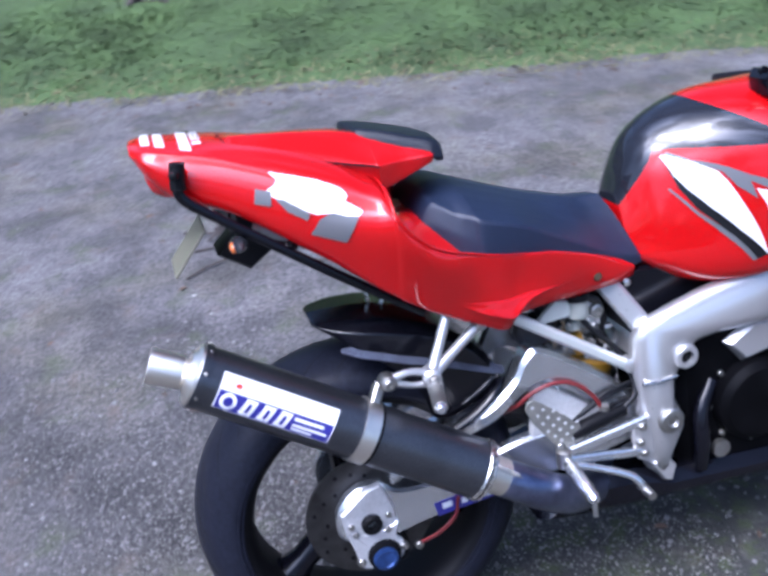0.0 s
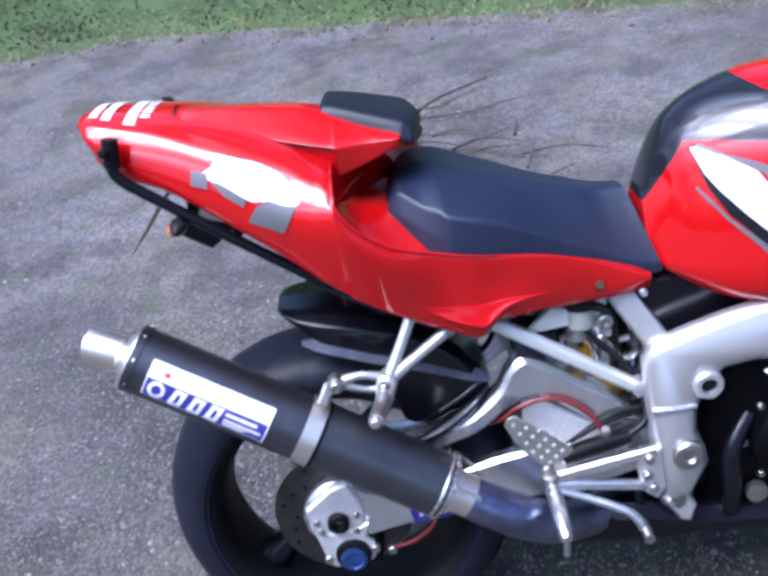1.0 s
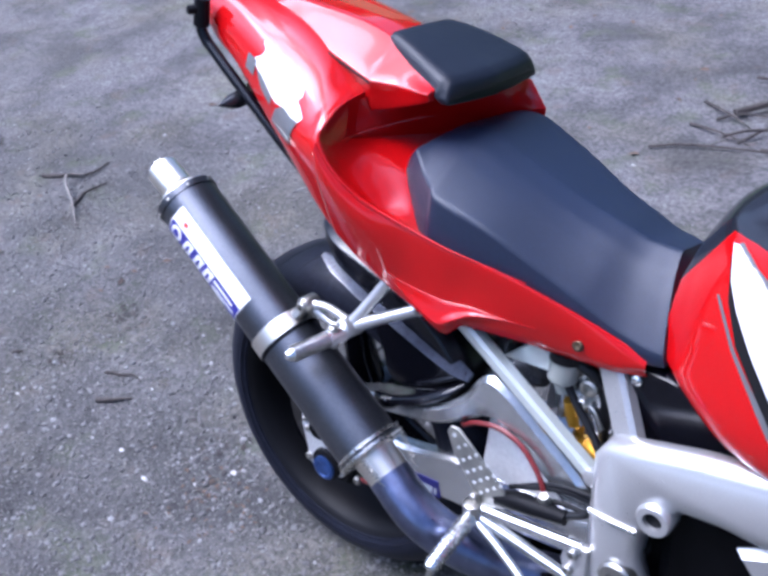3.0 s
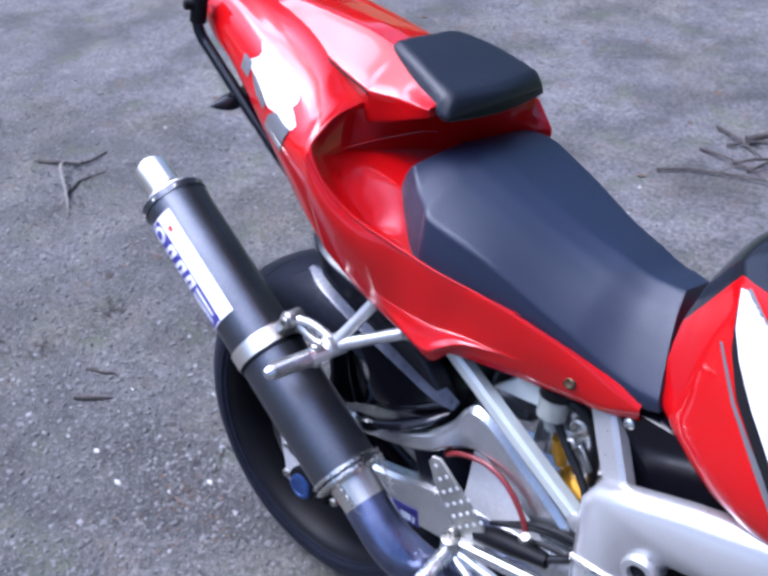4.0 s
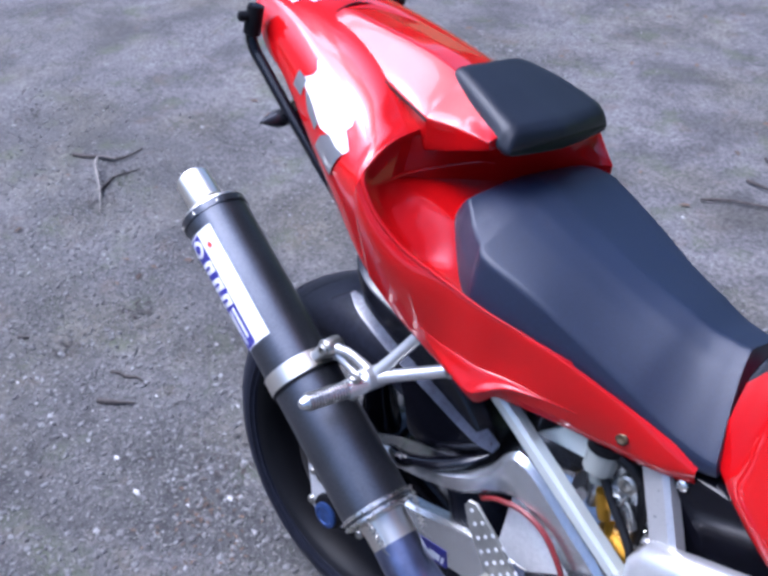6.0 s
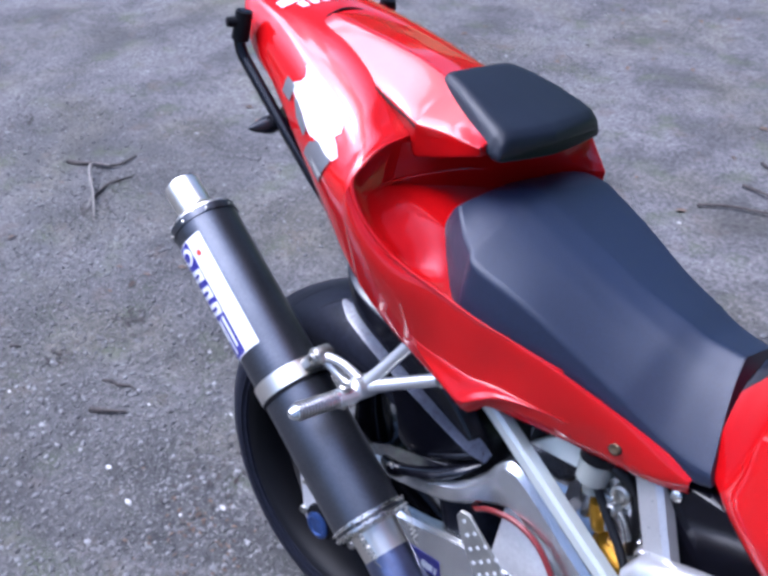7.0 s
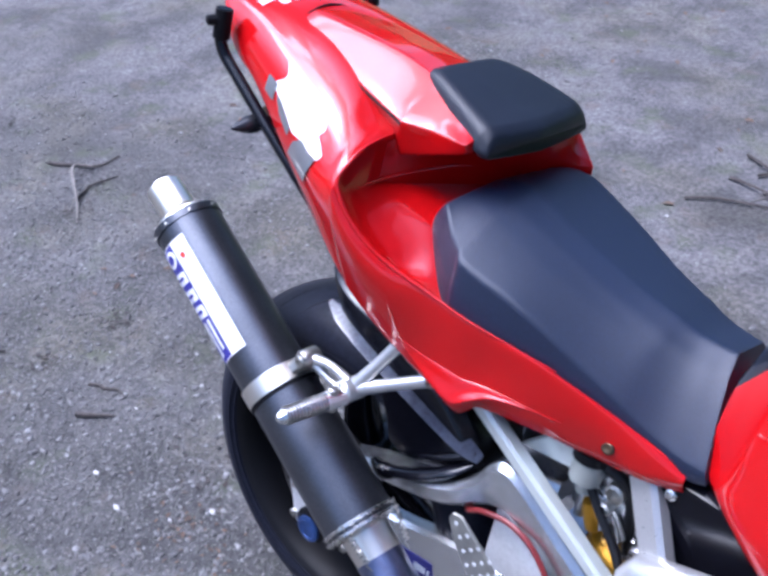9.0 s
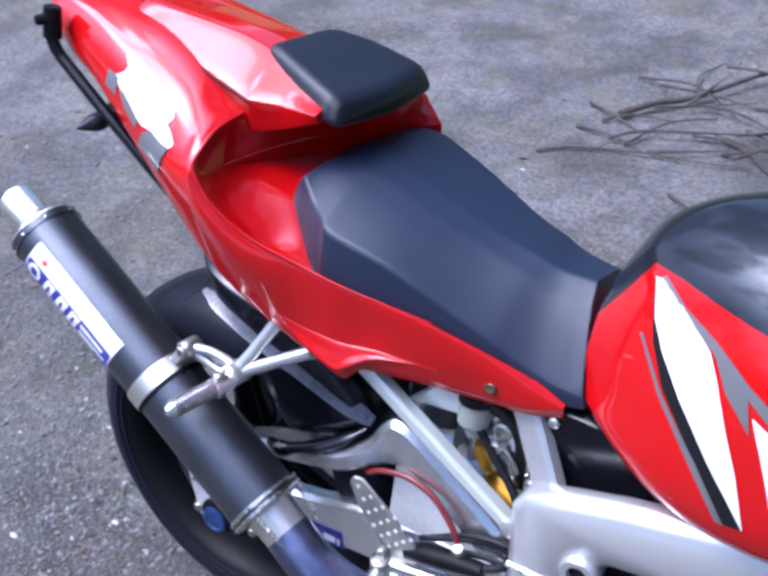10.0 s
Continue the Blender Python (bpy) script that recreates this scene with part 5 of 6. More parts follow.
def build_exhaust():
    prof = [(0.0, CAN_R - 0.004), (0.004, CAN_R), (CAN_L - 0.004, CAN_R), (CAN_L, CAN_R - 0.004)]
    can = part("silencer", turned(prof, CAN_A, CAN_D, 56), CARBON, bike, "matt black round silencer can")
    part("end_band", turned([(0, 0.05), (0, CAN_R + 0.0018), (0.012, CAN_R + 0.0018), (0.012, 0.05)], CAN_A - CAN_D * 0.002, CAN_D, 56), CARBON, can)
    part("end_cap", turned([(0.0, 0.051), (-0.006, 0.05), (-0.010, 0.044), (-0.008, 0.040), (-0.012, 0.034), (-0.016, 0.03)], CAN_A, CAN_D, 48), OUTLET, can, "polished steel end cap")
    tip_dir = (Vector((-0.306, -0.152, 0.744)) - CAN_A).normalized()
    part("tailpipe", turned([(0.0, 0.026), (0.014, 0.025), (0.018, 0.0225), (0.022, 0.0235), (0.026, 0.0275), (0.074, 0.0285), (0.078, 0.028), (0.078, 0.0255), (0.03, 0.024)], CAN_A + CAN_D * 0.004, tip_dir, 32), OUTLET, can, "polished steel outlet pipe")
    for k in range(8):
        a = 45 * k + 20
        p = on_can(0.006, a, CAN_R + 0.002)
        part("rivet", turned([(-0.002, 0.003), (0.001, 0.003), (0.002, 0.0015)], p, p - (CAN_A + CAN_D * 0.006), 8), STEEL, can)
    ring = CAN_B
    part("front_band", turned([(-0.013, 0.05), (-0.013, CAN_R + 0.001), (-0.011, CAN_R + 0.003), (-0.008, CAN_R + 0.003), (-0.006, CAN_R - 0.001), (-0.004, CAN_R - 0.001), (-0.002, CAN_R + 0.003), (0.001, CAN_R + 0.003), (0.004, CAN_R - 0.001), (0.005, CAN_R - 0.008), (0.007, 0.038)], ring, CAN_D, 56), POLISHED, can, "polished steel front band")
    # link pipe, then a blued pipe that bends under the engine
    part("link_pipe", turned([(0.0, 0.036), (0.02, 0.034), (0.055, 0.033), (0.056, 0.030)], ring, CAN_D, 36), OUTLET, can, "polished steel link pipe")
    for deg in (28, 128):
        hook, eye = on_can(CAN_L - 0.012, deg, CAN_R + 0.006), on_can(CAN_L + 0.058, deg, 0.042)
        axis = (eye - hook).normalized()
        side = axis.orthogonal().normalized()
        coil = [hook.lerp(eye, t) + (side * math.cos(t * 70) + axis.cross(side) * math.sin(t * 70)) * 0.0035 for t in np.linspace(0.15, 0.85, 70)]
        part("retaining_spring", tube([hook] + coil + [eye], 0.0011, 6), STEEL, can, "small steel exhaust spring")
    p0 = CAN_B + CAN_D * 0.045
    p1 = CAN_B + CAN_D * 0.11
    pipe = tube([p0, p1, (0.325, -0.19, 0.332), (0.37, -0.165, 0.30), (0.43, -0.12, 0.27), (0.52, -0.06, 0.25), (0.65, -0.02, 0.245)], [0.034, 0.035, 0.035, 0.034, 0.034, 0.032], 24, 40)
    part("mid_pipe", pipe, TITAN, bike, "blue-tinted titanium exhaust pipe")
    # clamp
    tc = 0.288
    part("clamp", turned([(-0.013, CAN_R), (-0.013, CAN_R + 0.003), (0.013, CAN_R + 0.003), (0.013, CAN_R)], CAN_A + CAN_D * tc, CAN_D, 56, close=True), OUTLET, can, "polished steel mounting clamp")
    part("clamp_rubber", turned([(0.0, CAN_R), (0.0, CAN_R + 0.0022), (0.005, CAN_R + 0.0022), (0.005, CAN_R)], CAN_A + CAN_D * (tc + 0.0135), CAN_D, 56, close=True), BLACK_MATT, can)
    part("clamp_ear", bar(on_can(tc, 84, CAN_R - 0.002), on_can(tc, 96, CAN_R + 0.028), 0.024, 0.018, up=CAN_D), STEEL, can)
    # maker's plate
    wrap("plate_white", 0.032, 0.226, -30, 36, WHITE, can, "white plate with blue printed shapes", CAN_R + 0.001)
    wrap("print_field", 0.034, 0.224, -28.5, 6, BLUE, can, "", CAN_R + 0.0014)
    # plain white shapes on the blue: a ring and three slanted blocks
    ring_at, steps = (0.052, -11), np.linspace(0, 2 * math.pi, 20, endpoint=False)
    wrap_shape("mark_ring", [(ring_at[0] + 0.0135 * math.cos(a), ring_at[1] + 15.5 * math.sin(a)) for a in steps], WHITE, can)
    wrap_shape("mark_eye", [(ring_at[0] + 0.0075 * math.cos(a), ring_at[1] + 9 * math.sin(a)) for a in steps], BLUE, can, CAN_R + 0.0026)
    for t0 in (0.072, 0.102, 0.130):
        wrap_shape("mark_block", [(t0, -26), (t0 + 0.007, 4), (t0 + 0.026, 4), (t0 + 0.020, -26)], WHITE, can)
        wrap_shape("mark_slit", [(t0 + 0.009, -21), (t0 + 0.0125, -3), (t0 + 0.0175, -3), (t0 + 0.0145, -21)], BLUE, can, CAN_R + 0.0026)
    for t0, t1, e0, e1 in ((0.160, 0.210, -6, 0), (0.160, 0.218, -17, -12), (0.160, 0.195, -24, -20)):
        wrap("print_bar", t0, t1, e0, e1, WHITE, can, "", CAN_R + 0.0022)
    wrap_shape("red_mark", [(0.054, 19), (0.058, 23), (0.063, 23), (0.066, 19), (0.063, 15), (0.058, 14)], RED_DOT, can)


build_exhaust()


def build_footrest_hanger():
    """Passenger footrest hanger: two arms from the subframe to a fork that carries the peg and the silencer."""
    a, b, f, j = Vector((0.187, -0.135, 0.700)), Vector((0.240, -0.132, 0.664)), Vector((0.135, -0.172, 0.612)), Vector((0.058, -0.178, 0.625))
    hang = part("footrest_hanger", tube([a, a.lerp(f, 0.5), f], [0.0095, 0.0085, 0.011], 14, 8), ALU, bike, "cast silver passenger footrest hanger")
    part("hanger_arm", tube([b, b.lerp(f, 0.5), f], [0.0095, 0.0085, 0.011], 14, 8), ALU, hang)
    part("hanger_nose", tube([f + Vector((0, 0, 0.006)), f.lerp(j, 0.5) + Vector((0, 0, 0.012)), j], [0.008, 0.006, 0.009], 12, 8), ALU, hang)
    part("hanger_strut", tube([f + Vector((-0.005, 0, -0.012)), f.lerp(j, 0.5) + Vector((0, 0, -0.012)), j], [0.007, 0.005, 0.008], 12, 8), ALU, hang)
    part("hanger_boss", turned([(-0.012, 0.014), (0.012, 0.014), (0.016, 0.011)], j, (0, -1, 0.1), 20), STEEL, hang)
    bolt(hang, j + Vector((0, -0.014, 0)), r=0.01)
    bolt(hang, a + Vector((0, -0.008, 0)), r=0.008)
    bolt(hang, b + Vector((0, -0.008, 0)), r=0.008)
    part("fork_block", turned([(-0.014, 0.016), (0.014, 0.016), (0.018, 0.012)], f, (-0.15, -1, 0), 16), ALU, hang)
    peg_a, peg_b = f + Vector((0, -0.012, -0.004)), Vector((0.114, -0.284, 0.606))
    peg = part("passenger_peg", tube([peg_a, peg_a.lerp(peg_b, 0.12), peg_a.lerp(peg_b, 0.94), peg_b], [0.012, 0.0125, 0.010, 0.006], 14), ALU_RAW, hang, "ribbed aluminium folding peg")
    for k in range(13):
        p = peg_a.lerp(peg_b, 0.34 + 0.045 * k)
        part("rib", turned([(-0.0015, 0.0105), (-0.001, 0.0126), (0.001, 0.0126), (0.0015, 0.0105)], p, peg_b - peg_a, 12), STEEL, peg)
    # forked clevis with its pivot pin
    pin = peg_a.lerp(peg_b, 0.2)
    part("clevis", bar(peg_a.lerp(peg_b, 0.04), peg_a.lerp(peg_b, 0.3), 0.026, 0.018, up=(0, 0, 1)), ALU, peg)
    part("pivot_pin", turned([(-0.016, 0.008), (0.016, 0.008), (0.018, 0.006)], pin, (0, 0.1, 1), 14), STEEL, peg)


build_footrest_hanger()


def build_rearset():
    """Right footrest plate with heel guard, peg, brake pedal and master cylinder."""
    y = -0.158
    base = part("rearset", bar((0.355, y, 0.382), (0.535, -0.15, 0.402), 0.016, 0.02), ALU_RAW, bike, "machined aluminium footrest bracket")
    part("rearset_arm", bar((0.36, y, 0.37), (0.53, -0.15, 0.335), 0.014, 0.017), ALU_RAW, base)
    part("rearset_plate", plate([(0.512, 0.41), (0.545, 0.405), (0.55, 0.33), (0.535, 0.31), (0.515, 0.325), (0.505, 0.37)], -0.142, -0.156, 0.003), ALU, base)
    guard = plate([(0.302, 0.487), (0.308, 0.5), (0.322, 0.502), (0.365, 0.466), (0.405, 0.428), (0.41, 0.4), (0.395, 0.388), (0.365, 0.388), (0.35, 0.405), (0.315, 0.455)], -0.146, -0.151, 0.0015)
    hg = part("heel_guard", guard, GUARD, base, "perforated aluminium heel guard")
    for k in range(7):
        for m in range(1 + min(k, 3)):
            x = 0.316 + 0.0125 * k + 0.011 * m - 0.004 * min(k, 3)
            z = 0.488 - 0.0125 * k + 0.010 * m - 0.006 * min(k, 3)
            if z > 0.395 and x < 0.402:
                part("guard_hole", turned([(0, 0.0032), (0.0006, 0.003)], (x, -0.1512, z), (0, -1, 0), 8), PANEL, hg)
    part("peg_mount", turned([(-0.016, 0.014), (0.016, 0.014), (0.018, 0.011)], (0.362, -0.165, 0.378), (0, 0, 1), 16), STEEL, base)
    pa, pb = Vector((0.364, -0.17, 0.376)), Vector((0.366, -0.274, 0.351))
    peg = part("rider_peg", tube([pa, pa.lerp(pb, 0.1), pa.lerp(pb, 0.93), pb], [0.009, 0.0125, 0.0115, 0.008], 14), ALU_RAW, base, "knurled aluminium footpeg")
    part("peg_feeler", tube([pb + Vector((0, 0.006, 0)), pb + Vector((-0.002, 0.0, -0.03))], 0.005, 8), STEEL, peg)
    for k in range(9):
        p = pa.lerp(pb, 0.2 + 0.085 * k)
        part("rib", turned([(-0.0012, 0.011), (0, 0.0136), (0.0012, 0.011)], p, pb - pa, 12), STEEL, peg)
    ped = tube([(0.365, -0.165, 0.366), (0.42, -0.175, 0.345), (0.475, -0.19, 0.322), (0.492, -0.197, 0.305), (0.5, -0.2, 0.286)], [0.008, 0.007, 0.007, 0.008, 0.0075], 10, 16)
    pedal = part("brake_pedal", ped, ALU_RAW, base, "aluminium brake pedal")
    part("pedal_pad", tube([(0.5, -0.185, 0.29), (0.502, -0.225, 0.287)], 0.0085, 10), STEEL, pedal)
    mc = part("master_cylinder", tube([(0.39, -0.142, 0.405), (0.43, -0.142, 0.418), (0.5, -0.14, 0.428)], [0.012, 0.015, 0.015, 0.011], 14, 10), BLACK_MATT, base, "black rear brake master cylinder")
    part("push_rod", tube([(0.375, -0.146, 0.392), (0.40, -0.143, 0.406)], 0.004, 8), STEEL, mc)
    part("banjo", turned([(-0.006, 0.011), (0.006, 0.011), (0.012, 0.007), (0.018, 0.007)], (0.462, -0.135, 0.43), (0, -0.3, 1), 14), STEEL, mc)
    part("feed_hose", tube([(0.5, -0.138, 0.43), (0.53, -0.13, 0.455), (0.52, -0.1, 0.52), (0.47, -0.088, 0.58), (0.447, -0.085, 0.612)], 0.006, 10, 24), HOSE, mc)
    for a_, b_ in (((0.41, -0.13, 0.43), (0.56, -0.115, 0.455)), ((0.42, -0.128, 0.41), (0.55, -0.118, 0.43)), ((0.4, -0.125, 0.42), (0.54, -0.12, 0.47))):
        m_ = [(p + q) / 2 for p, q in zip(a_, b_)]
        m_[2] += 0.014
        part("cable", tube([a_, m_, b_], 0.004, 8, 14), HOSE, mc)
    for x, z in ((0.525, 0.392), (0.528, 0.335), (0.36, 0.40), (0.52, 0.36)):
        bolt(base, (x, -0.158, z), r=0.008)


build_rearset()


def build_shock():
    sh = part("rear_shock", tube([(0.47, 0.0, 0.33), (0.5, -0.01, 0.45), (0.525, -0.02, 0.62)], 0.02, 20, 8), ENGINE, bike, "rear shock with a steel spring and gold collar")
    pts = [(0.478 + 0.045 * t + 0.036 * math.cos(t * 30), -0.005 - 0.012 * t + 0.036 * math.sin(t * 30), 0.36 + 0.2 * t) for t in np.linspace(0, 1, 90)]
    part("spring", tube(pts, 0.006, 8), ALU, sh)
    ax = (0.28, -0.06, 1)
    col = part("preload_collar", turned([(0, 0.03), (0, 0.046), (0.012, 0.047), (0.013, 0.043), (0.018, 0.043), (0.019, 0.047), (0.034, 0.046), (0.036, 0.034)], (0.484, -0.024, 0.462), ax, 36), GOLD, sh, "gold spring preload collar")
    for k in range(8):
        a = 2 * math.pi * k / 8
        part("collar_notch", bar(Vector((0.487, -0.025, 0.472)) + Vector((math.cos(a), math.sin(a), 0)) * 0.043, Vector((0.487, -0.025, 0.472)) + Vector((math.cos(a), math.sin(a), 0)) * 0.0485, 0.009, 0.012), BLACK_MATT, col)
    part("shock_cap", turned([(0, 0.038), (0.012, 0.038), (0.014, 0.03), (0.04, 0.03), (0.043, 0.026), (0.043, 0.016), (0.06, 0.015), (0.062, 0.01)], (0.494, -0.026, 0.498), ax, 6), POLISHED, sh, "silver hexagon cap")
    part("reservoir", tube([(0.450, -0.067, 0.565), (0.454, -0.065, 0.545), (0.458, -0.06, 0.525)], [0.010, 0.011, 0.011], 16, 8), GOLD, sh, "small gold cylinder")
    part("reservoir_top", turned([(0, 0.0145), (0.018, 0.0145), (0.02, 0.011)], (0.443, -0.071, 0.583), (-0.15, -0.1, 1), 18), CUP, sh)
    cup = part("fluid_reservoir", turned([(-0.02, 0.016), (-0.016, 0.02), (0.014, 0.021), (0.016, 0.019)], (0.446, -0.088, 0.628), (0.05, 0.1, 1), 24), CUP, bike, "milky plastic brake fluid reservoir")
    part("reservoir_lid", turned([(0.014, 0.023), (0.026, 0.023), (0.028, 0.02)], (0.446, -0.088, 0.628), (0.05, 0.1, 1), 24), BLACK_MATT, cup)
    part("electrics_box", plate([(0.36, 0.67), (0.44, 0.665), (0.43, 0.61), (0.37, 0.63)], 0.06, -0.06, 0.006), BLACK_MATT, bike, "black electrics box")
    bottle = part("overflow_bottle", plate([(0.335, 0.60), (0.345, 0.615), (0.40, 0.612), (0.415, 0.59), (0.405, 0.565), (0.35, 0.558), (0.335, 0.575)], -0.075, -0.02, 0.01, 40), LENS_BODY, bike, "dark plastic overflow bottle")
    part("bottle_cap", turned([(0, 0.011), (0.01, 0.011), (0.012, 0.008)], (0.392, -0.045, 0.612), (0, 0, 1), 14), BLACK_MATT, bottle)
    cast = part("shock_bracket", plate([(0.425, 0.635), (0.47, 0.64), (0.505, 0.615), (0.5, 0.575), (0.47, 0.57), (0.455, 0.592), (0.43, 0.598)], -0.075, -0.045, 0.006), ALU_RAW, bike, "cast aluminium shock bracket")
    for x, z, r in ((0.44, 0.615, 0.010), (0.485, 0.61, 0.013), (0.478, 0.582, 0.008)):
        part("bracket_boss", turned([(-0.004, r), (0.012, r), (0.014, r * 0.7), (0.006, r * 0.55)], (x, -0.076, z), (0, -1, 0), 18), STEEL, cast)
    for p, q in (((0.43, -0.08, 0.6), (0.47, -0.06, 0.53)), ((0.46, -0.085, 0.59), (0.50, -0.07, 0.54)), ((0.42, -0.06, 0.59), (0.43, -0.05, 0.52))):
        part("bracket_pipe", tube([p, [(a + c) / 2 + 0.006 for a, c in zip(p, q)], q], 0.0065, 10, 10), ALU_RAW, cast)
    part("relay", plate([(0.40, 0.65), (0.43, 0.652), (0.432, 0.625), (0.402, 0.622)], -0.092, -0.07, 0.004), BLACK_MATT, bike, "small black relay")
    part("linkage", plate([(0.40, 0.58), (0.45, 0.6), (0.49, 0.57), (0.47, 0.5), (0.41, 0.52)], 0.03, -0.04, 0.008), ALU_RAW, bike, "cast shock mount")
    part("loom", tube([(0.36, -0.06, 0.66), (0.41, -0.08, 0.63), (0.47, -0.085, 0.64), (0.5, -0.07, 0.6), (0.5, -0.05, 0.5)], 0.008, 10, 24), HOSE, bike, "black wiring loom")


build_shock()


def build_engine():
    eng = part("engine", plate([(0.63, 0.25), (0.62, 0.5), (0.66, 0.56), (0.8, 0.6), (1.15, 0.6), (1.18, 0.3), (1.1, 0.2), (0.7, 0.2)], -0.12, 0.14, 0.02), ENGINE, bike, "black engine block behind the frame")
    part("clutch_cover", turned([(0, 0.085), (0.03, 0.083), (0.042, 0.07), (0.045, 0.03)], (0.78, -0.115, 0.37), (0, -1, 0), 40), ENGINE, eng)
    for k in range(8):
        a = 2 * math.pi * k / 8
        bolt(eng, (0.78 + 0.092 * math.cos(a), -0.12, 0.37 + 0.092 * math.sin(a)), r=0.007)
    part("coolant_hose", tube([(0.66, -0.13, 0.25), (0.66, -0.14, 0.31), (0.665, -0.13, 0.37), (0.7, -0.11, 0.42)], 0.016, 14, 20), BLACK_PLASTIC, eng)
    part("hose_clip", turned([(-0.006, 0.018), (0.006, 0.018)], (0.70, -0.14, 0.285), (0, -1, 0), 14), STEEL, eng)
    part("throttle_body", plate([(0.72, 0.5), (0.78, 0.535), (0.86, 0.53), (0.88, 0.48), (0.82, 0.46), (0.76, 0.45)], -0.1, -0.135, 0.012), ALU, eng, "grey cast carburettor body")
    part("side_cover", plate([(0.515, 0.672), (0.56, 0.676), (0.7, 0.66), (0.74, 0.648), (0.74, 0.61), (0.68, 0.595), (0.6, 0.565), (0.555, 0.56)], -0.055, -0.086, 0.006), BLACK_PLASTIC, bike, "glossy black panel between seat and frame")
    part("cover_screw", turned([(-0.004, 0.007), (0.003, 0.007), (0.005, 0.004)], (0.548, -0.086, 0.652), (0, -1, 0.1), 14), POLISHED, bike, "bright screw")
    pan = plate([(0.315, 0.235), (0.34, 0.27), (0.42, 0.292), (0.52, 0.285), (0.6, 0.26), (0.8, 0.245), (1.2, 0.235), (1.2, 0.16), (0.8, 0.188), (0.5, 0.208), (0.36, 0.222)], -0.145, 0.145, 0.02)
    part("belly_pan", pan, BLACK_PLASTIC, bike, "black belly pan")
    part("airbox", plate([(0.535, 0.60), (0.53, 0.668), (0.6, 0.67), (0.74, 0.655), (0.74, 0.58), (0.6, 0.57)], -0.056, 0.12, 0.006), BLACK_MATT, bike, "black airbox under the tank")
    part("lower_fairing", plate([(0.82, 0.60), (0.86, 0.62), (1.2, 0.62), (1.22, 0.22), (1.05, 0.25), (0.95, 0.30), (0.9, 0.42), (0.85, 0.50)], -0.2, -0.206, 0.002), RED, bike, "red lower fairing panel")
    part("side_stand", tube([(0.55, 0.12, 0.25), (0.54, 0.2, 0.12), (0.535, 0.255, 0.048)], 0.011, 12, 6), BLACK_PAINT, bike, "black side stand on the ground")


build_engine()


def build_rails():
    for side in (-1, 1):
        s = side
        pts = [(-0.193, s * 0.122, 1.036), (-0.197, s * 0.123, 1.012), (-0.2, s * 0.124, 0.992), (-0.192, s * 0.124, 0.975), (-0.17, s * 0.124, 0.955), (-0.06, s * 0.128, 0.868), (0.06, s * 0.128, 0.775), (0.15, s * 0.124, 0.707)]
        if s > 0:
            pts = [(x + 0.03, y + 0.01, z) for x, y, z in pts]
        ox = 0.03 if s > 0 else 0.0
        rail = part("tail_rail", tube(pts, [0.0085] * 8, 14, 40), BLACK_PAINT, bike, "black steel tube rail under the tail")
        part("rail_end", tube([(-0.193 + ox, s * 0.122 + ox / 3, 1.035), (-0.199 + ox, s * 0.124 + ox / 3, 0.995)], [0.012, 0.0125], 12), BLACK_MATT, rail, "black rubber end")
        part("rail_cap", turned([(0, 0.008), (0.014, 0.007), (0.016, 0.004)], (-0.198 + ox, s * 0.13 + ox / 3, 1.02), (-0.4, s, 0), 12), BLACK_MATT, rail)
        part("rail_bracket", bar((-0.05, s * 0.128, 0.865), (-0.03, s * 0.09, 0.89), 0.012, 0.02), BLACK_MATT, rail)
    pl = part("plate_holder", plate([(-0.10, 0.93), (-0.13, 0.88), (-0.16, 0.855), (-0.11, 0.82), (-0.07, 0.845), (-0.05, 0.90)], -0.04, 0.04, 0.005), BLACK_MATT, bike, "black number plate holder")
    part("number_plate", bar((-0.172, 0, 0.905), (-0.232, 0, 0.838), 0.11, 0.004, up=(0.74, 0, -0.67)), PLATE, pl, "pale number plate seen edge on")
    for s in (-1, 1):
        part("indicator_stalk", tube([(-0.115, s * 0.05, 0.895), (-0.122, s * 0.09, 0.893), (-0.125, s * 0.12, 0.892)], [0.009, 0.008, 0.01], 10, 8), BLACK_MATT, pl)
        body = loft([[(-0.128 + 0.014 * k * math.cos(a), s * y, 0.893 + 0.013 * k * math.sin(a)) for a in np.linspace(0, 2 * math.pi, 14, endpoint=False)] for y, k in ((0.108, 0.5), (0.118, 0.95), (0.133, 0.95), (0.148, 0.6), (0.163, 0.12))], 14, 20)
        part("indicator", body, LENS_BODY, pl, "small smoked grey teardrop indicator")
        part("indicator_lens", loft([[(x, s * (0.133 + r * math.cos(a)), 0.891 + 0.75 * r * math.sin(a)) for a in np.linspace(0, 2 * math.pi, 12, endpoint=False)] for x, r, y in ((-0.136, 0.013, 0), (-0.141, 0.011, 0), (-0.144, 0.004, 0))], 8, 14), AMBER, pl, "amber lens")


build_rails()
part("luggage_hook", tube([(0.115, 0.0, 0.745), (0.1, 0.0, 0.725), (0.084, 0.0, 0.715), (0.086, 0.0, 0.695), (0.104, 0.0, 0.69), (0.112, 0.0, 0.7)], 0.0035, 8, 16), POLISHED, bike, "bright steel hook under the rail")


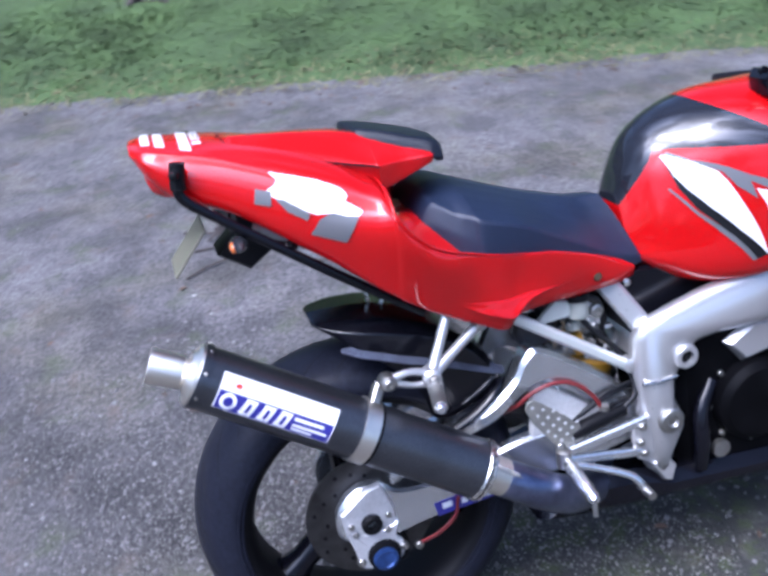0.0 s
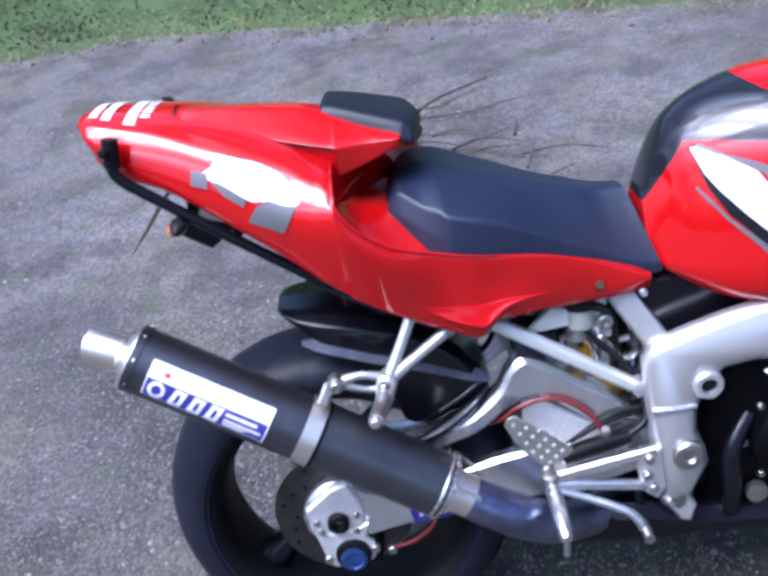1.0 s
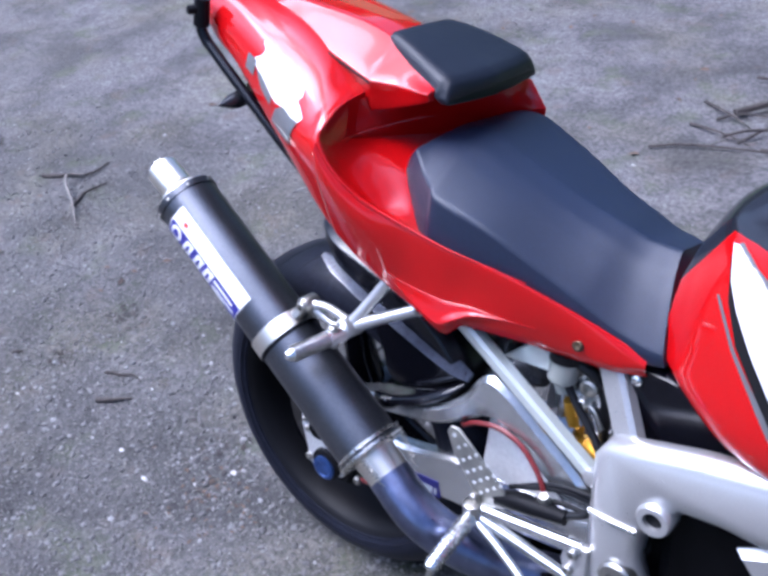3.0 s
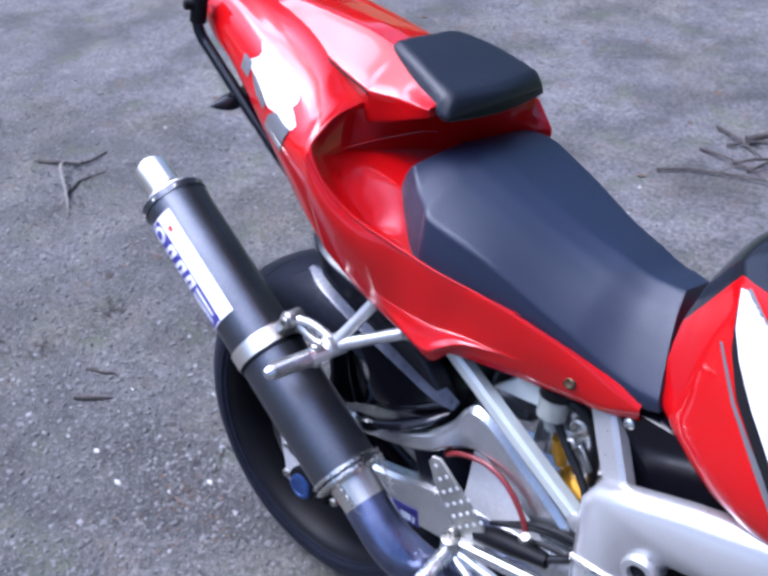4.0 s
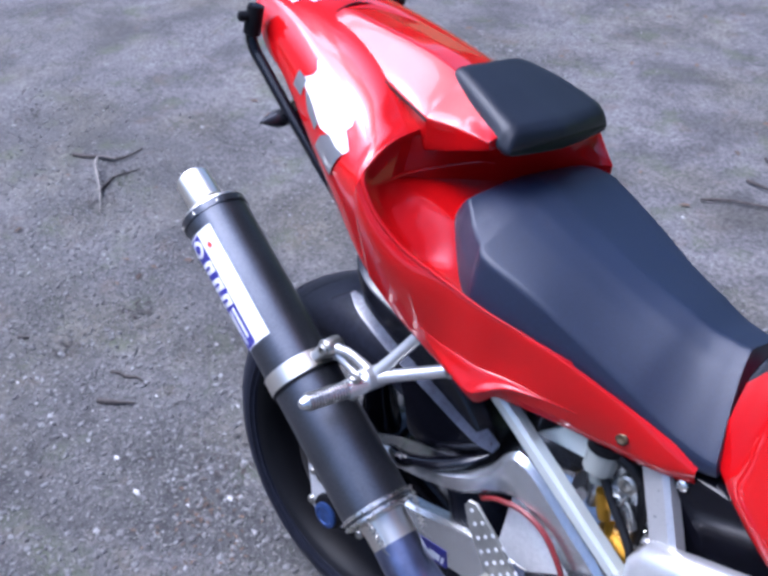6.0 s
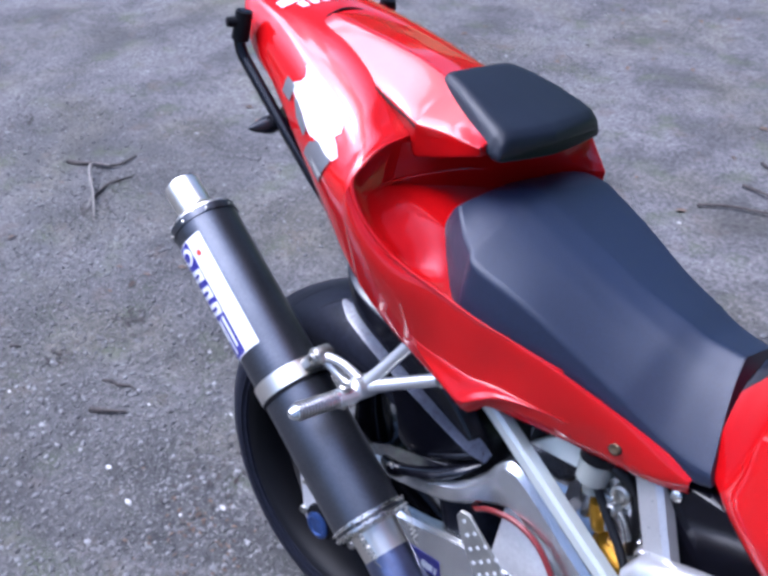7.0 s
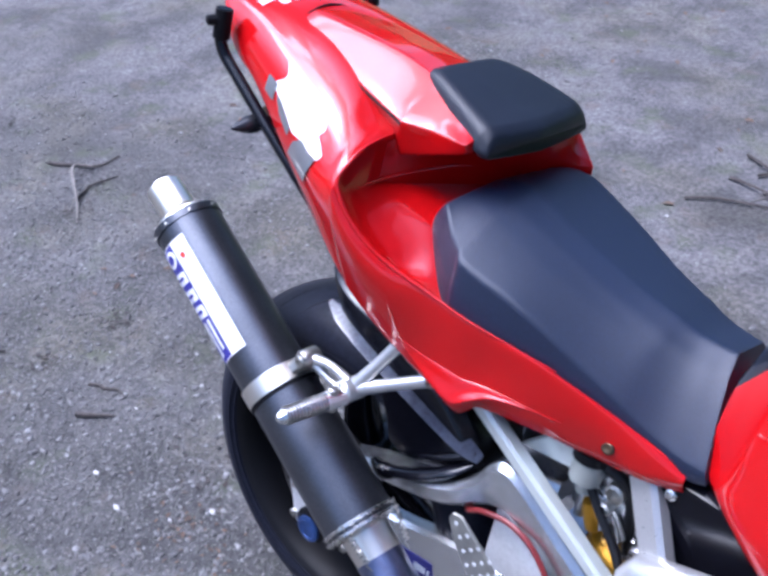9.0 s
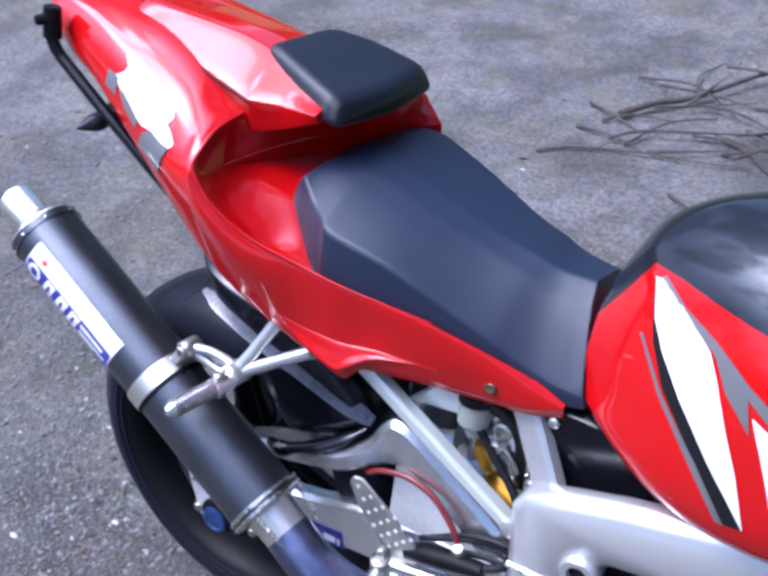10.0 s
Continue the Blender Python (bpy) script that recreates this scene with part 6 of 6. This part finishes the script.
def tail_graphics():
    """Vinyl graphics on the tail: a white emblem with grey shade, and bars near the tip."""
    t, tr = TAIL_OB, TAIL_TREE
    side = dict(ray=(-0.167, 0.949, -0.267), level=-0.16)
    decal("emblem_white", [(-0.055, 1.004), (-0.028, 0.993), (0.012, 0.976), (0.034, 0.961), (0.045, 0.950), (0.047, 0.941), (0.040, 0.933), (0.050, 0.924), (0.060, 0.912), (0.053, 0.905), (0.036, 0.909), (0.014, 0.919), (-0.006, 0.922), (-0.018, 0.930), (-0.034, 0.945), (-0.058, 0.962), (-0.072, 0.974), (-0.052, 0.982), (-0.047, 0.990)], tr, WHITE, t, "white emblem", **side)
    for outline in ([(-0.002, 0.914), (0.016, 0.920), (0.036, 0.909), (0.052, 0.905), (0.028, 0.869), (-0.018, 0.894)],
                    [(-0.082, 0.982), (-0.060, 0.973), (-0.066, 0.950), (-0.088, 0.960)],
                    [(-0.058, 0.960), (-0.046, 0.956), (-0.014, 0.926), (-0.020, 0.916), (-0.044, 0.936)]):
        decal("emblem_grey", outline, tr, GREY, t, "grey emblem shade", lift=0.002, **side)
    for x0, x1, y0, y1 in ((-0.238, -0.225, -0.05, 0.05), (-0.218, -0.204, -0.06, 0.06), (-0.182, -0.166, -0.075, 0.075)):
        decal("white_bar", [(x0, y0), (x1, y0 * 1.04), (x1, y1 * 1.04), (x0, y1)], tr, WHITE, t, "white sticker", ray=(0, 0, -1), level=1.2)
    for k in range(6):
        y = -0.055 + 0.02 * k
        decal("white_bar", [(-0.162, y), (-0.148, y), (-0.148, y + 0.012), (-0.162, y + 0.012)], tr, WHITE, t, ray=(0, 0, -1), level=1.2)


tail_graphics()


# ---- things lying on the gravel ----
PALE_WOOD = mat("pale_wood", (0.16, 0.145, 0.13), 0.8, var=0.2, var_size=30, grain=0.3, grain_size=200, bump=0.5, bump_size=150)


def twig(name, points, r, label, branches=(), wood=BARK):
    pts = [(x, y, ground_height(x, y) + z) for x, y, z in points]
    ob = part(name, tube(pts, [r, r * 0.8, r * 0.35], 8, 24), wood, None)
    tagged(ob, label, "branch")
    for b in branches:
        part("side_twig", tube([(x, y, ground_height(x, y) + z) for x, y, z in b], [r * 0.45, r * 0.16], 6, 12), wood, ob)
    return ob


def brush_twigs():
    """Fine dead twigs spread round the fallen branch."""
    rng = random.Random(41)
    out = []
    for k in range(15):
        x, y, a = rng.gauss(0.22, 0.2), rng.gauss(1.95, 0.2), rng.gauss(0.5, 0.7)
        n = rng.uniform(0.07, 0.2)
        b = a + rng.uniform(-0.6, 0.6)
        z = rng.uniform(0.004, 0.05)
        out.append([(x, y, z), (x + n * math.cos(a), y + n * math.sin(a), z + 0.015), (x + n * (math.cos(a) + math.cos(b)), y + n * (math.sin(a) + math.sin(b)), max(0.003, z - 0.01))])
    return out


twig("fallen_branch", [(-0.06, 1.93, 0.02), (0.02, 2.03, 0.03), (0.12, 2.13, 0.03), (0.32, 2.42, 0.04), (0.58, 2.60, 0.03)], 0.0125, "dead brown branch with many thin twigs on the gravel", [
    [(-0.03, 1.77, 0.02), (0.04, 1.83, 0.03), (0.19, 1.89, 0.03), (0.34, 1.96, 0.02), (0.6, 2.1, 0.02)],
    [(0.17, 2.1, 0.02), (0.3, 2.06, 0.03), (0.44, 1.97, 0.02), (0.62, 1.84, 0.01)],
    [(0.19, 1.89, 0.02), (0.31, 1.89, 0.02), (0.48, 1.76, 0.01)],
    [(-0.16, 1.82, 0.01), (-0.04, 1.79, 0.02), (0.06, 1.76, 0.01)],
    [(-0.18, 1.98, 0.01), (-0.06, 1.91, 0.02), (0.03, 1.86, 0.01)],
    [(0.23, 1.55, 0.01), (0.27, 1.52, 0.015), (0.32, 1.5, 0.01)],
    [(0.02, 2.02, 0.02), (0.09, 2.03, 0.03), (0.17, 2.1, 0.02), (0.3, 2.2, 0.01)],
    [(0.1, 1.73, 0.02), (0.2, 1.78, 0.02), (0.33, 1.87, 0.01)],
    [(0.3, 2.3, 0.03), (0.45, 2.3, 0.02), (0.7, 2.36, 0.02)],
    [(0.25, 1.92, 0.02), (0.36, 1.88, 0.02), (0.42, 1.8, 0.01), (0.52, 1.72, 0.01)],
    [(-0.1, 1.88, 0.01), (-0.03, 1.93, 0.02), (0.1, 1.97, 0.01)],
    [(0.12, 2.13, 0.03), (0.08, 2.3, 0.02), (0.12, 2.45, 0.01)]] + brush_twigs())
twig("brown_stick", [(-0.21, 1.63, 0.01), (-0.11, 1.69, 0.012), (0.1, 1.73, 0.016), (0.21, 1.74, 0.014), (0.4, 1.79, 0.008)], 0.0045, "reddish brown bent stick on the gravel", [
    [(-0.05, 1.7, 0.012), (-0.02, 1.75, 0.015), (0.06, 1.83, 0.01)]])
twig("twig", [(-1.795, 0.60, 0.012), (-1.815, 0.553, 0.03), (-1.77, 0.515, 0.035), (-1.717, 0.486, 0.03), (-1.648, 0.452, 0.024), (-1.59, 0.415, 0.012), (-1.538, 0.381, 0.003)], 0.0062, "pale forked dry twig on the gravel", [
    [(-1.648, 0.452, 0.024), (-1.637, 0.432, 0.014), (-1.62, 0.405, 0.003)], [(-1.66, 0.456, 0.024), (-1.665, 0.475, 0.016), (-1.672, 0.50, 0.004)]], PALE_WOOD)
twig("dark_twig", [(-1.95, 0.53, 0.004), (-1.89, 0.552, 0.008), (-1.849, 0.575, 0.012), (-1.783, 0.618, 0.012), (-1.794, 0.704, 0.006)], 0.009, "dark rotten twig on the gravel")
twig("dark_twig", [(-1.658, 0.455, 0.004), (-1.672, 0.49, 0.008), (-1.693, 0.531, 0.008), (-1.685, 0.623, 0.004)], 0.006, "dark rotten twig on the gravel")
twig("dark_twig", [(-0.875, 0.004, 0.003), (-0.85, 0.015, 0.006), (-0.831, 0.018, 0.005), (-0.80, 0.036, 0.006), (-0.768, 0.033, 0.003)], 0.005, "dark rotten twig on the gravel")
twig("stick", [(-1.17, -0.086, 0.004), (-1.158, -0.078, 0.006), (-1.148, -0.068, 0.004)], 0.006, "short dark stick on the gravel")
twig("stick", [(-0.805, -0.075, 0.006), (-0.775, -0.055, 0.008), (-0.735, -0.02, 0.006)], 0.007, "short dark stick on the gravel")


def build_pale_stones():
    """Single bright stones that lie on the grit beside the rear wheel."""
    rng = random.Random(77)
    chalk = mat("pale_stone", (0.36, 0.35, 0.335), 0.7, var=0.2, var_size=60, grain=0.2, grain_size=300, bump=0.4)
    for x, y, r in ((-0.618, -0.142, 0.009), (-0.503, -0.167, 0.0095), (-0.339, -0.045, 0.009), (-0.389, -0.115, 0.006), (-1.007, -0.173, 0.006), (-0.456, -0.067, 0.006), (-0.199, 1.514, 0.008), (-0.72, 0.03, 0.005), (-0.55, 0.14, 0.005)):
        bm = bmesh.new()
        bmesh.ops.create_icosphere(bm, subdivisions=2, radius=r)
        for v in bm.verts:
            v.co *= 1 + 0.3 * noise.noise(v.co * 70 + Vector((x * 9, y * 9, 0)))
            v.co = Vector((v.co.x * rng.uniform(0.97, 1.03), v.co.y * 0.6, v.co.z * 0.4)) + Vector((x, y, ground_height(x, y) + r * 0.3))
        tagged(part("stone", bm, chalk, None, angle=30), "small pale angular stone lying on grit", "stone", "pale stones on the grit")


build_pale_stones()


def clump_spots():
    """Small heaps of rotten leaves trodden into the yard."""
    rng = random.Random(61)
    spots = []
    for cx, cy, r, n in ((-1.039, -0.025, 0.022, 26), (-1.035, 0.175, 0.024, 28), (-2.329, 0.593, 0.05, 40), (-1.60, 0.43, 0.03, 26), (-0.44, 0.0, 0.06, 40), (-1.70, 0.55, 0.05, 20), (-1.252, 2.372, 0.01, 2)):
        for _ in range(n):
            x, y = rng.gauss(cx, r), rng.gauss(cy, r)
            spots.append((x, y, ground_height(x, y) + rng.uniform(0.001, 0.006), rng.uniform(0.004, 0.011), rng.uniform(0, 6.28)))
    return spots


def litter_spots():
    rng = random.Random(23)
    spots = []
    while len(spots) < 420:
        x, y = rng.uniform(-2.6, 2.2), rng.uniform(-0.6, 4.0)
        d = edge_y(x) - y
        if d < -0.2 or rng.random() > (0.9 if d < 0.35 else 0.04):
            continue
        spots.append((x, y, ground_height(x, y) + 0.004, rng.uniform(0.008, 0.02), rng.uniform(0, 6.28)))
    for _ in range(60):
        x, y = rng.gauss(-0.33, 0.07), rng.gauss(-0.11, 0.06)
        spots.append((x, y, ground_height(x, y) + 0.003, rng.uniform(0.004, 0.008), rng.uniform(0, 6.28)))
    return spots


def leaf(size, turn):
    c, s_ = math.cos(turn), math.sin(turn)
    lift = size * 0.25
    pts = [(-1, 0, 0), (-0.4, 0.45, lift), (0.3, 0.4, lift), (1, 0, 0), (0.3, -0.4, lift * 0.4), (-0.4, -0.45, lift * 0.6)]
    return [((x * c - y * s_) * size, (x * s_ + y * c) * size, z) for x, y, z in pts], [(0, 1, 2, 3), (0, 3, 4, 5)]


scatter("rotten_leaves", leaf, clump_spots(), island_material("rotten_leaf", (0.014, 0.011, 0.01), (0.04, 0.03, 0.024), 0.7), "dark rotten leaves trodden into the gravel", "leaves")
scatter("fallen_leaves", leaf, litter_spots(), LITTER, "dry brown leaves along the grass edge", "leaves")


def build_tree():
    """A tree at the edge of the verge, of which only the foot comes into view."""
    base = Vector((0.02, 5.45, ground_height(0.02, 5.45) - 0.05))
    tree = part("tree", tube([base, base + Vector((0.01, 0.02, 0.3)), base + Vector((-0.03, 0.05, 1.0)), base + Vector((0.02, 0.1, 1.9))], [0.15, 0.10, 0.085, 0.07], 18, 24), BARK, None)
    tagged(tree, "grey-brown tree trunk standing in rough grass", "tree")
    for k in range(5):
        a = 2 * math.pi * k / 5
        part("root", tube([base + Vector((0.09 * math.cos(a), 0.09 * math.sin(a), 0.14)), base + Vector((0.17 * math.cos(a), 0.17 * math.sin(a), 0.07)), base + Vector((0.26 * math.cos(a), 0.26 * math.sin(a), 0.02))], [0.045, 0.035, 0.015], 10, 10), BARK, tree)


build_tree()


def build_bars():
    """Right handlebar end with the brake lever's reservoir, ahead of the tank."""
    grip = part("handlebar", tube([(0.86, -0.10, 0.965), (0.90, -0.16, 0.975), (0.93, -0.24, 0.97), (0.92, -0.34, 0.955)], [0.013, 0.014, 0.016, 0.016], 14, 12), BLACK_MATT, bike, "black handlebar grip with switch block")
    part("switch_block", plate([(0.825, 0.945), (0.82, 0.975), (0.83, 0.99), (0.86, 0.985), (0.87, 0.95)], -0.06, -0.12, 0.006), BLACK_PLASTIC, grip)
    part("lever", tube([(0.835, -0.10, 0.98), (0.82, -0.11, 0.995), (0.805, -0.12, 0.99)], [0.005, 0.004, 0.005], 8, 8), BLACK_PLASTIC, grip)


build_bars()


def build_front():
    """The front of the motorcycle, ahead of the tank: wheel, fork and cowl."""
    axle = Vector((1.395, 0, 0.30))
    rim = turned([(-0.058, 0.222), (-0.05, 0.205), (-0.03, 0.196), (0.03, 0.196), (0.05, 0.205), (0.058, 0.222), (0.045, 0.212), (-0.045, 0.212)], axle, (0, 1, 0), 48, close=True)
    wheel = part("front_wheel", rim, BLACK_PLASTIC, bike, "black three-spoke front wheel")
    part("hub", turned([(-0.06, 0.02), (-0.06, 0.035), (0.06, 0.035), (0.06, 0.02)], axle, (0, 1, 0), 24), BLACK_PLASTIC, wheel)
    for k in range(3):
        d = Vector((math.cos(radians(30 + 120 * k)), 0, math.sin(radians(30 + 120 * k))))
        part("spoke", bar(axle + d * 0.03, axle + d * 0.2, 0.035, 0.03, up=(0, 1, 0)), BLACK_PLASTIC, wheel)
    prof = [(-0.05, 0.212)] + [(0.06 * math.sin(q), 0.232 + 0.068 * math.cos(q)) for q in np.linspace(-1.5, 1.5, 17)] + [(0.05, 0.212)]
    part("tyre", turned(prof, axle, (0, 1, 0), 64, close=True), RUBBER, wheel, "worn black road tyre")
    for side in (-1, 1):
        leg = part("fork_leg", tube([(1.385, side * 0.1, 0.28), (1.30, side * 0.1, 0.48), (1.10, side * 0.1, 0.93)], [0.028, 0.028, 0.024], 18, 12), ALU, bike, "silver fork leg")
        part("front_disc", turned([(-0.0025, 0.09), (0.0025, 0.09), (0.0025, 0.148), (-0.0025, 0.148)], axle + Vector((0, side * 0.068, 0)), (0, 1, 0), 48, close=True), DISC, wheel)
        part("caliper", plate([(1.31, 0.30), (1.33, 0.40), (1.36, 0.41), (1.355, 0.29)], side * 0.06, side * 0.1, 0.006), BLACK_PLASTIC, leg)
    part("front_mudguard", crisp_loft([[(1.395 + 0.315 * math.cos(a), y, 0.30 + 0.315 * math.sin(a) - abs(y) * 0.35) for y in (-0.07, -0.035, 0, 0.035, 0.07)] + [(1.395 + 0.308 * math.cos(a), y, 0.30 + 0.308 * math.sin(a) - abs(y) * 0.35) for y in (0.066, 0.033, 0, -0.033, -0.066)] for a in np.linspace(radians(20), radians(150), 9)], 30, 0.003), RED, bike, "red front mudguard")
    cowl = part("front_cowl", loft([half(x, p) for x, p in (
        (1.13, [(0, 1.0), (0.16, 0.98), (0.24, 0.88), (0.25, 0.72), (0.21, 0.62), (0, 0.61)]),
        (1.3, [(0, 1.02), (0.13, 1.0), (0.23, 0.89), (0.24, 0.74), (0.19, 0.65), (0, 0.63)]),
        (1.48, [(0, 0.95), (0.1, 0.94), (0.18, 0.86), (0.18, 0.77), (0.14, 0.70), (0, 0.69)]),
        (1.6, [(0, 0.83), (0.04, 0.83), (0.06, 0.80), (0.06, 0.77), (0.04, 0.74), (0, 0.74)]))], 30, 44), RED, bike, "glossy red front cowl")
    part("windscreen", loft([half(x, p) for x, p in (
        (1.12, [(0, 1.15), (0.08, 1.14), (0.13, 1.09), (0.15, 0.99), (0, 0.98)]),
        (1.3, [(0, 1.08), (0.08, 1.07), (0.12, 1.04), (0.13, 0.99), (0, 0.99)]),
        (1.45, [(0, 0.985), (0.05, 0.98), (0.08, 0.96), (0.08, 0.95), (0, 0.95)]))], 20, 32), GLOSS_BLACK, cowl, "dark tinted windscreen")
    for side in (-1, 1):
        part("headlight", turned([(0, 0.045), (0.02, 0.04), (0.026, 0.02)], (1.515, side * 0.07, 0.835), (0.85, side * 0.35, 0.25), 24), POLISHED, cowl)
    part("side_fairing", plate([(0.82, 0.60), (0.86, 0.62), (1.2, 0.64), (1.24, 0.22), (1.05, 0.25), (0.95, 0.30), (0.9, 0.42), (0.85, 0.50)], 0.2, 0.206, 0.002), RED, bike, "red lower fairing panel")
    part("left_grip", tube([(1.09, 0.12, 0.90), (1.09, 0.2, 0.90), (1.07, 0.28, 0.895), (1.04, 0.36, 0.885)], [0.013, 0.014, 0.016, 0.016], 14, 12), BLACK_MATT, bike, "black handlebar grip")
    part("yoke", plate([(1.04, 0.92), (1.04, 0.95), (1.14, 0.965), (1.14, 0.935)], -0.13, 0.13, 0.006), ALU, bike, "silver fork yoke")


build_front()


def build_backdrop():
    """An unseen ring of dark trees and hedges, added round the yard for reflections."""
    verts, faces, n, m = [], [], 360, 14
    for i in range(n):
        a = 2 * math.pi * i / n
        c, d = math.cos(a), math.sin(a)
        top = 5.0 + 3.5 * d + 2.2 * noise.noise((c * 4, d * 4, 1)) + 1.2 * noise.noise((c * 22, d * 22, 2))
        for j in range(m):
            f = j / (m - 1)
            r = 27 + 2.5 * f * f + 1.2 * noise.noise((c * 25, d * 25, f * 4)) + 0.6 * noise.noise((c * 60, d * 60, f * 9))
            verts.append((c * r, 2 + d * r, -0.3 + top * f))
    for i in range(n):
        k = (i + 1) % n
        faces += [(i * m + j, k * m + j, k * m + j + 1, i * m + j + 1) for j in range(m - 1)]
    me = bpy.data.meshes.new("backdrop")
    me.from_pydata(verts, [], faces)
    me.materials.append(ADDED_HEDGE)
    tagged(new("backdrop", me), "unseen ring of dark green foliage, added for reflections", "backdrop", kind="structure")


build_backdrop()
